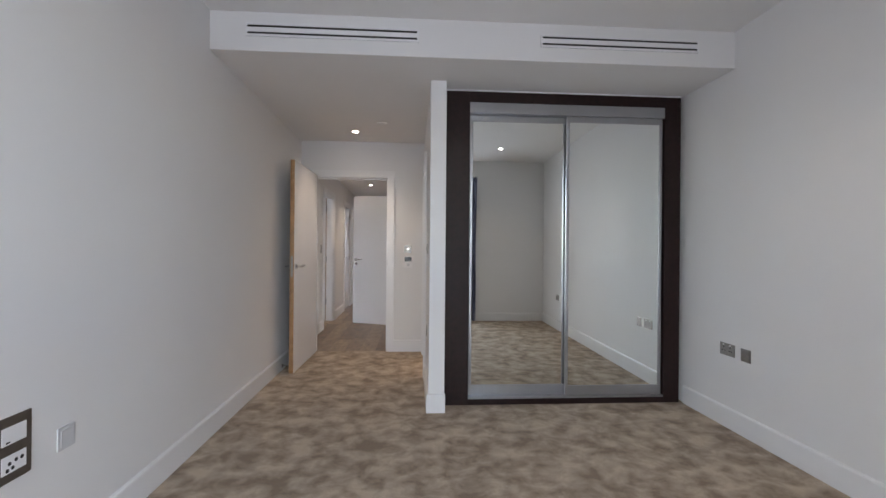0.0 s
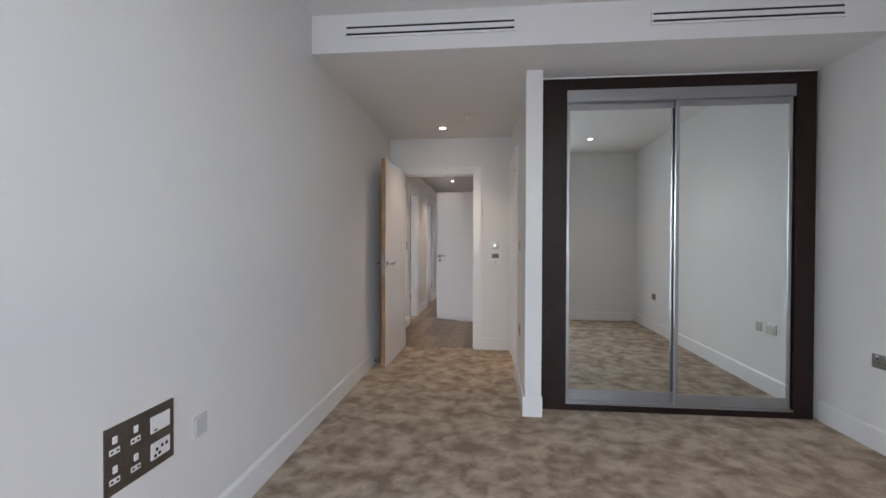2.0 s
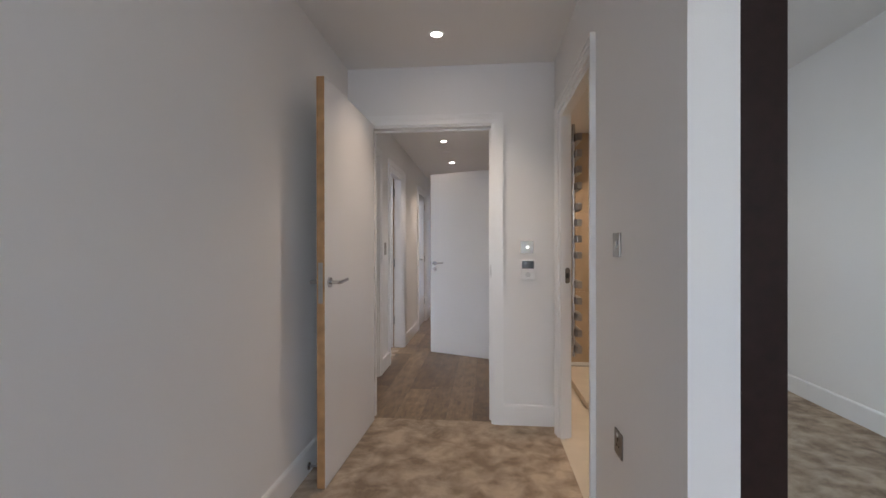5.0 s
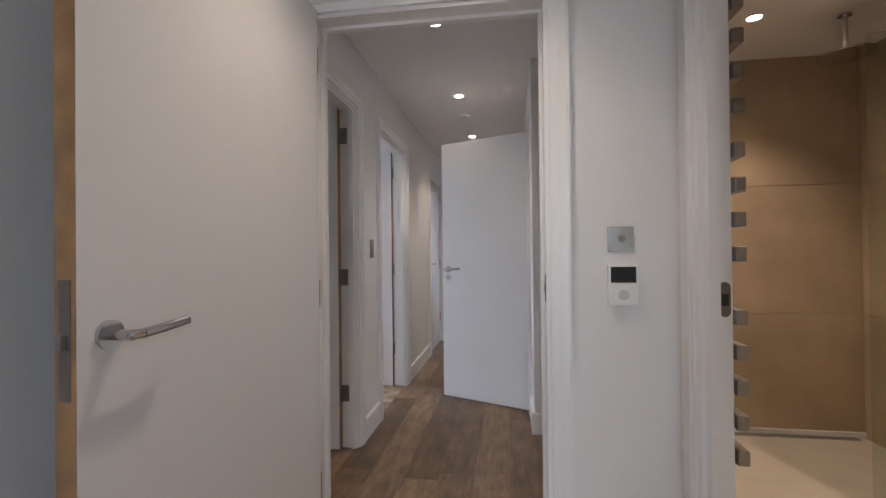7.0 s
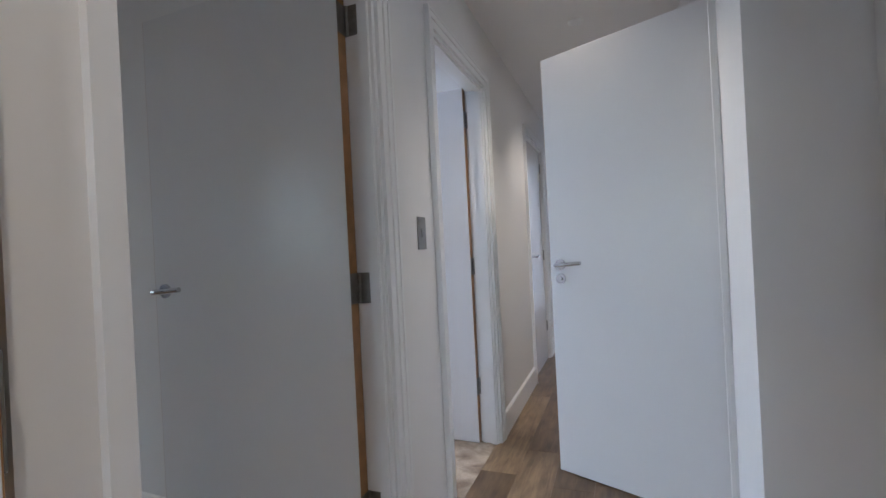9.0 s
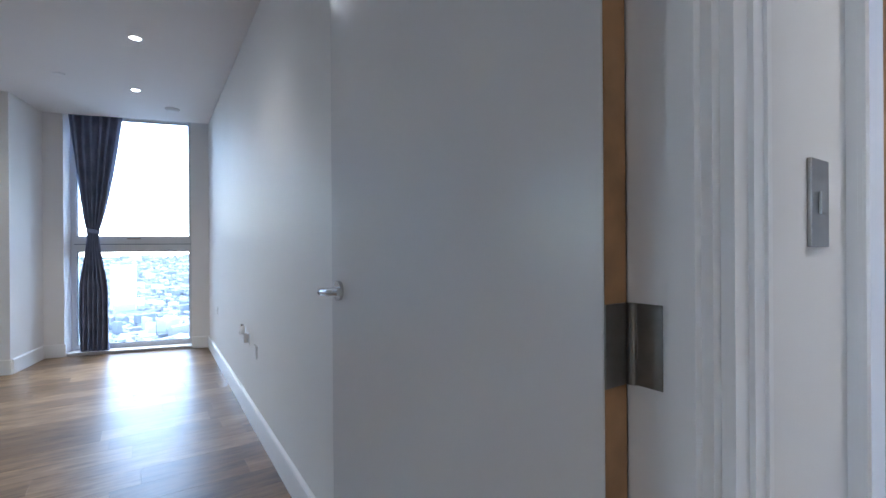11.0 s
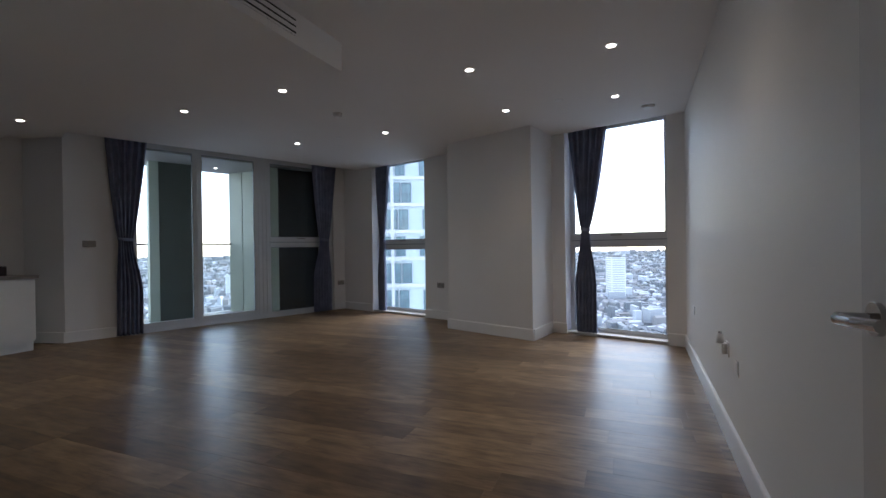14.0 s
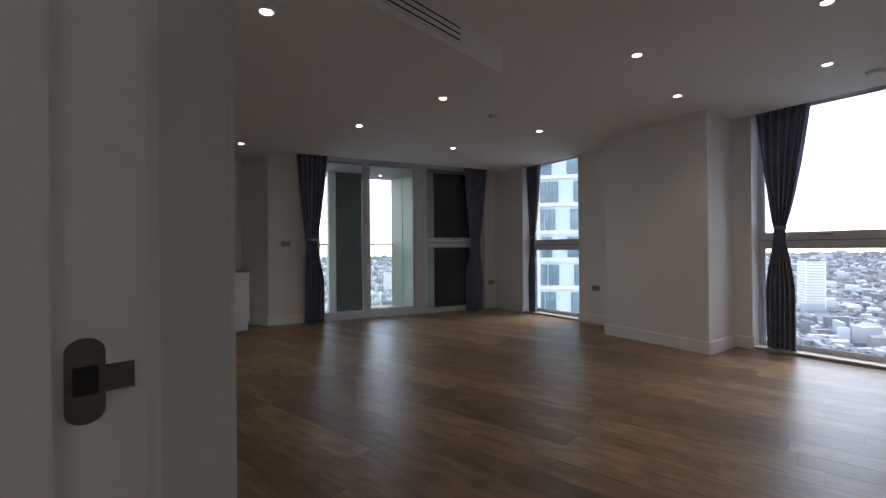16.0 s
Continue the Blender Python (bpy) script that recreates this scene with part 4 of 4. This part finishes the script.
def plug_in():
    """A white plug-in freshener that sits in the upper socket."""
    m = faceS(-4.37, 6.589, 0.565)
    bm = box(bmesh.new(), -0.026, 0.026, 0, 0.030, -0.045, 0.02, bevel=0.008)
    ob = tagged(part("plug_in_freshener", bm, PLASTIC, m=m), "white plug-in air freshener with a clear bottle in a wall socket", "air freshener")
    bm = cyl(bmesh.new(), (0, 0.034, 0.018), (0, 0.034, 0.075), 0.021, 24, 0.014)
    part("bottle", bm, CERAMIC, ob, "pale translucent bottle", smooth=True)
    part("cap", cyl(bmesh.new(), (0, 0.034, 0.0755), (0, 0.034, 0.088), 0.010, 20), CHROME, ob)


plug_in()
switch_plate(faceS(-4.09, 6.588, 0.505), 0.086, 0.086, "white blank outlet plate on the living room wall", "wall_socket", "blank", PLASTIC)
switch_plate(faceS(-6.2, 6.643, 0.535), 0.086, 0.086, "white outlet plate near the window", "wall_socket", "blank", PLASTIC)
switch_plate(WL @ Matrix.Translation((3.62, 0, 0.56)), 0.146, 0.086, "brushed steel double socket beside the column", "wall_socket", "socket")
switch_plate(GL @ Matrix.Translation((0.10, 0, 0.52)), 0.146, 0.086, "brushed steel double socket in the corner", "wall_socket", "socket")
switch_plate(GL @ Matrix.Translation((4.02, 0, 1.30)), 0.146, 0.086, "brushed steel double switch beside the balcony", "light_switch", "rocker")


# ---- balcony ----
def balcony():
    def g(name, t0, t1, y0, y1, z0, z1, mat, kind="structure", **kw):
        return tagged(part(name, box(bmesh.new(), t0, t1, y0, y1, z0, z1), mat, m=GL), kind=kind, **kw)
    g("balcony_deck", 0.2, 4.6, -1.75, -0.29, -0.25, -0.02, DECK)
    g("balcony_ceiling", 0.2, 4.6, -1.75, -0.29, 2.72, 2.90, SOFFITBOARD)
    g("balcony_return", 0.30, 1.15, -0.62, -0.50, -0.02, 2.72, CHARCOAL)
    g("balcony_return_edge", 1.1505, 1.33, -0.64, -0.45, -0.02, 2.72, FIN)
    g("balcony_end_wall", 0.2, 0.298, -1.75, -0.29, -0.02, 2.72, FIN)
    fin = tagged(root("balcony_fin", GL), "pale green clad balcony fin standing at the edge", "fin", "balcony fins")
    slant = Matrix.Translation((1.60, -1.66, 0)) @ Matrix.Rotation(radians(112), 4, "Z")
    part("face", box(bmesh.new(), 0.0, 0.34, 0.0, 0.10, -0.02, 2.718, m=slant), FIN, fin)
    part("side", box(bmesh.new(), 0.352, 0.98, 0.004, 0.10, -0.02, 2.718, m=slant), FIN, fin)
    part("joint", box(bmesh.new(), 0.3405, 0.3515, 0.012, 0.09, -0.02, 2.718, m=slant), FIN_SHADE_JOINT, fin, "dark panel joint")
    fin = tagged(root("balcony_fin", GL), "balcony fin with its shaded face and sunlit edge put into the colours", "fin", "balcony fins")
    # Face coloured dark for shade, edge pale for the sun on it.
    part("face", box(bmesh.new(), 2.36, 2.935, -1.28, -1.16, -0.02, 2.718), FIN_SHADE_JOINT, fin, "grey-green panel with shade in its colour")
    part("edge", box(bmesh.new(), 2.9355, 3.08, -1.30, -1.14, -0.02, 2.718), FIN, fin)
    bal = tagged(root("balustrade", GL), "clear glass balustrade with a slim dark top rail", "balustrade")
    part("rail", box(bmesh.new(), 1.58, 4.55, -1.66, -1.62, 1.295, 1.325), CHARCOAL, bal)
    for t in (1.59, 2.83):
        p = part("pane", box(bmesh.new(), t, t + 1.22, -1.646, -1.634, -0.01, 1.294), GLASS, bal)
        p.visible_shadow = False
    m = GL @ Matrix.Translation((2.0, -1.2, 2.62))
    ob = downlight(m.translation.x, m.translation.y, 2.72)


balcony()


# ---- outside: a tower across the way and the low city beyond ----
def storey_tower():
    c = Vector((-46.0, -18.0, 0))
    face = Vector((46 - 1.2, 18 + 6.0, 0)).normalized()
    m = Matrix.Translation(c) @ Matrix.Rotation(math.atan2(face.y, face.x) + math.pi / 2, 4, "Z")
    r = tagged(root("apartment_tower", m), "tall pale blue-white apartment tower with grey windows", "apartment building")
    w, d, sh = 17.0, 14.0, 3.05
    part("wall", box(bmesh.new(), -w / 2, w / 2, 0.3, d, -72, 26.0), CLAD, r)
    part("roof", box(bmesh.new(), -w / 2 - 0.2, w / 2 + 0.2, 0.1, d + 0.2, 26.001, 26.6), CLAD, r)
    frame_me, pane_me = bpy.data.meshes.new("window"), bpy.data.meshes.new("pane")
    bm = bmesh.new()
    for x0, x1 in ((0, 0.07), (0.80, 0.87), (1.73, 1.80)):
        box(bm, x0, x1, 0.0, 0.10, 0, 2.25)
    for z0, z1 in ((0, 0.07), (0.95, 1.02), (2.18, 2.25)):
        box(bm, 0.07, 1.73, 0.01, 0.09, z0, z1)
    bm.to_mesh(frame_me)
    bm.free()
    frame_me.materials.append(TOWERFRAME)
    bm = box(bmesh.new(), 0.05, 1.75, 0.12, 0.14, 0.05, 2.2)
    bm.to_mesh(pane_me)
    bm.free()
    pane_me.materials.append(TOWERGLASS)
    for s in range(-4, 7):
        z = s * sh + 0.2
        part("floor_band", box(bmesh.new(), -w / 2, w / 2, -0.02, 0.2995, z - 0.42, z - 0.02), PLASTIC, r, "white band between the storeys")
        xs = (-7.4, -4.9, -2.1, 0.3, 3.0, 5.5)
        for i, x in enumerate(xs):
            x += 0.7 * ((s * 7 + i * 3) % 3 - 1) * 0.5
            wd = 0.6 if (i % 2) else 1.25
            win = new("window", frame_me)
            win.parent, win.location, win.scale = r, (x, 0.14, z + 0.05), (wd, 1, 1)
            pn = new("pane", pane_me)
            pn.parent = win
        for x in (-5.6, -0.6, 4.4):
            part("pilaster", box(bmesh.new(), x, x + 0.35, 0.0, 0.2995, z - 0.0195, z + sh - 0.4205), PLASTIC, r)


storey_tower()
LOW = -72.0


def city():
    rng = random.Random(7)
    bm = bmesh.new()
    bmesh.ops.create_grid(bm, x_segments=2, y_segments=2, size=30000, matrix=Matrix.Translation((0, 0, LOW)))
    # Ground tone kept pale; part of the distance haze is in the colour.
    tagged(part("ground", bm, material("town_ground", (0.30, 0.31, 0.31), 0.95, spread=0.35, scale=0.012)), kind="structure")

    def sector(r0, r1):
        a = radians(rng.uniform(66, 172))
        d = math.exp(rng.uniform(math.log(r0), math.log(r1)))
        return -math.sin(a) * d, math.cos(a) * d, d
    verts, faces = [], []

    def block(x, y, w, dd, h, rz, gable):
        ca, sa = math.cos(rz), math.sin(rz)
        base = len(verts)
        for z in (LOW, LOW + h):
            for px, py in ((-w, -dd), (w, -dd), (w, dd), (-w, dd)):
                verts.append((x + (px * ca - py * sa) / 2, y + (px * sa + py * ca) / 2, z))
        for i in range(4):
            j = (i + 1) % 4
            faces.append((base + i, base + j, base + 4 + j, base + 4 + i))
        if gable:
            for px in (-w, w):
                verts.append((x + px * ca / 2, y + px * sa / 2, LOW + h + dd * 0.35))
            faces.extend([(base + 4, base + 5, base + 9, base + 8), (base + 6, base + 7, base + 8, base + 9), (base + 5, base + 6, base + 9), (base + 7, base + 4, base + 8)])
        else:
            faces.append((base + 4, base + 5, base + 6, base + 7))
    for k in range(17000):
        x, y, d = sector(300, 3400)
        f = 0.45 + d / 2600
        block(x, y, rng.uniform(8, 34) * f, rng.uniform(4.5, 8) * f, rng.uniform(4, 7) * (1 if rng.random() < 0.95 else 2.4),
              radians(rng.choice((20, 110, 35, 125)) + rng.uniform(-4, 4)), rng.random() < 0.7)
    for k in range(2600):
        x, y, d = sector(3200, 14000)
        block(x, y, rng.uniform(30, 120) * d / 5000, rng.uniform(14, 40) * d / 5000, rng.uniform(6, 14) * (1 if rng.random() < 0.95 else 3), radians(rng.uniform(0, 180)), False)
    me = bpy.data.meshes.new("town_houses")
    me.from_pydata(verts, [], faces)
    # Roof greys lifted and cooled, distance haze put into the colour.
    me.materials.append(island_material("town_roofs", [(0.46, 0.47, 0.49), (0.28, 0.27, 0.27), (0.60, 0.61, 0.63), (0.22, 0.23, 0.24), (0.50, 0.51, 0.53), (0.33, 0.31, 0.30), (0.36, 0.31, 0.28)]))
    tagged(new("town_houses", me), "low town of pale terraces and flat roofs far below, colours lifted for haze", "houses", kind="stuff")
    verts, faces = [], []
    seed = bmesh.new()
    bmesh.ops.create_icosphere(seed, subdivisions=1, radius=1)
    sv, sf = [v.co.copy() for v in seed.verts], [[v.index for v in f.verts] for f in seed.faces]
    seed.free()
    for k in range(16000):
        x, y, d = sector(240, 3300) if k < 12500 else sector(3000, 13000)
        if noise.noise((x / 120, y / 120, 0)) < -0.05 and rng.random() < 0.75:
            continue
        s = rng.uniform(2.0, 4.5) * (0.8 + d / 2200)
        base = len(verts)
        for v in sv:
            q = rng.uniform(0.7, 1.25)
            verts.append((x + v.x * s * q, y + v.y * s * q, LOW + s * 0.8 + v.z * s * 0.9 * q))
        faces.extend([tuple(base + i for i in f) for f in sf])
    me = bpy.data.meshes.new("town_trees")
    me.from_pydata(verts, [], faces)
    # Crowns lightened and greyed to carry haze in their colour.
    me.materials.append(island_material("winter_tree_crowns", [(0.16, 0.17, 0.16), (0.18, 0.18, 0.165), (0.14, 0.16, 0.15), (0.21, 0.21, 0.195)]))
    tagged(new("town_trees", me), "bare winter trees between the houses, greyed for haze", "trees", kind="stuff")


city()


def white_block(x, y, w, h, rz, label):
    r = tagged(root("tower_block", pose(x, y, LOW, 0, 0, rz)), label, "tower block", "distant tower blocks")
    part("wall", box(bmesh.new(), -w / 2, w / 2, -w * 0.4, w * 0.4, 0, h), PLASTIC, r)
    part("roof", box(bmesh.new(), -w * 0.3, w * 0.3, -w * 0.25, w * 0.25, h + 0.001, h + 3), GREY, r)
    n = int(h / 3)
    for i in range(n):
        for s in (-1, 1):
            part("window_band", box(bmesh.new(), -w * 0.46, w * 0.46, s * w * 0.4 - 0.05, s * w * 0.4 + 0.05, i * 3 + 1.0, i * 3 + 2.2), DECK, r)
        for s in (-1, 1):
            part("window_band", box(bmesh.new(), s * w / 2 - 0.05, s * w / 2 + 0.05, -w * 0.34, w * 0.34, i * 3 + 1.0, i * 3 + 2.2), DECK, r)


white_block(-640, -8, 23, 57, 20, "white concrete tower block rising out of the low town")
white_block(-640, -420, 26, 40, 5, "pale tower block far off beyond the balcony")
white_block(-520, -560, 22, 36, 40, "pale tower block far off beyond the balcony")


# ---- the plank floor, board by board ----
def plank_floor():
    host = bpy.data.objects["floor_screed"]
    rng = random.Random(11)
    pw, lens = 0.19, (1.22, 0.61, 0.92, 0.35)
    meshes = []
    for ln in lens:
        me = bpy.data.meshes.new("plank")
        bm = bmesh.new()
        x0, x1, y0, y1, b = 0.0002, pw - 0.0002, 0.0002, ln - 0.0002, 0.0008
        lo = [bm.verts.new(p) for p in ((x0, y0, -0.006), (x1, y0, -0.006), (x1, y1, -0.006), (x0, y1, -0.006))]
        mi = [bm.verts.new(p) for p in ((x0, y0, -b * 0.6), (x1, y0, -b * 0.6), (x1, y1, -b * 0.6), (x0, y1, -b * 0.6))]
        hi = [bm.verts.new(p) for p in ((x0 + b, y0 + b, 0), (x1 - b, y0 + b, 0), (x1 - b, y1 - b, 0), (x0 + b, y1 - b, 0))]
        for q, w in ((lo, mi), (mi, hi)):
            for i in range(4):
                j = (i + 1) % 4
                bm.faces.new((q[i], q[j], w[j], w[i]))
        bm.faces.new(hi)
        bm.to_mesh(me)
        bm.free()
        me.materials.append(PLANK)
        meshes.append((ln, me))

    def row(x, ya, yb):
        y = ya - rng.uniform(0.0, 0.9)
        while y < yb - 0.02:
            rest = yb - y
            ln, me = next(((q, w) for q, w in meshes if q <= rest + 0.12), meshes[-1])
            if y + ln > ya:
                ob = new("plank", me)
                ob.parent, ob.location = host, (x, y, 0.0)
                if y < ya:
                    keep = y + ln - ya
                    ob.location.y, ob.scale = ya, (1, keep / ln, 1)
            y += ln
    x = 0.30 - pw
    while x > -8.75:
        xm = x + pw / 2
        if xm > -1.22:
            row(x, 5.44, 10.6)
        else:
            lo = -1.35 if xm > -4.62 else S[1] + (K[1] - S[1]) * (xm - S[0]) / (K[0] - S[0]) - 0.08
            hi = 6.70 if xm > C[0] else C[1] + (S[1] - C[1]) * (xm - C[0]) / (S[0] - C[0]) + 0.15
            row(x, lo, min(hi, 6.70))
        x -= pw


plank_floor()
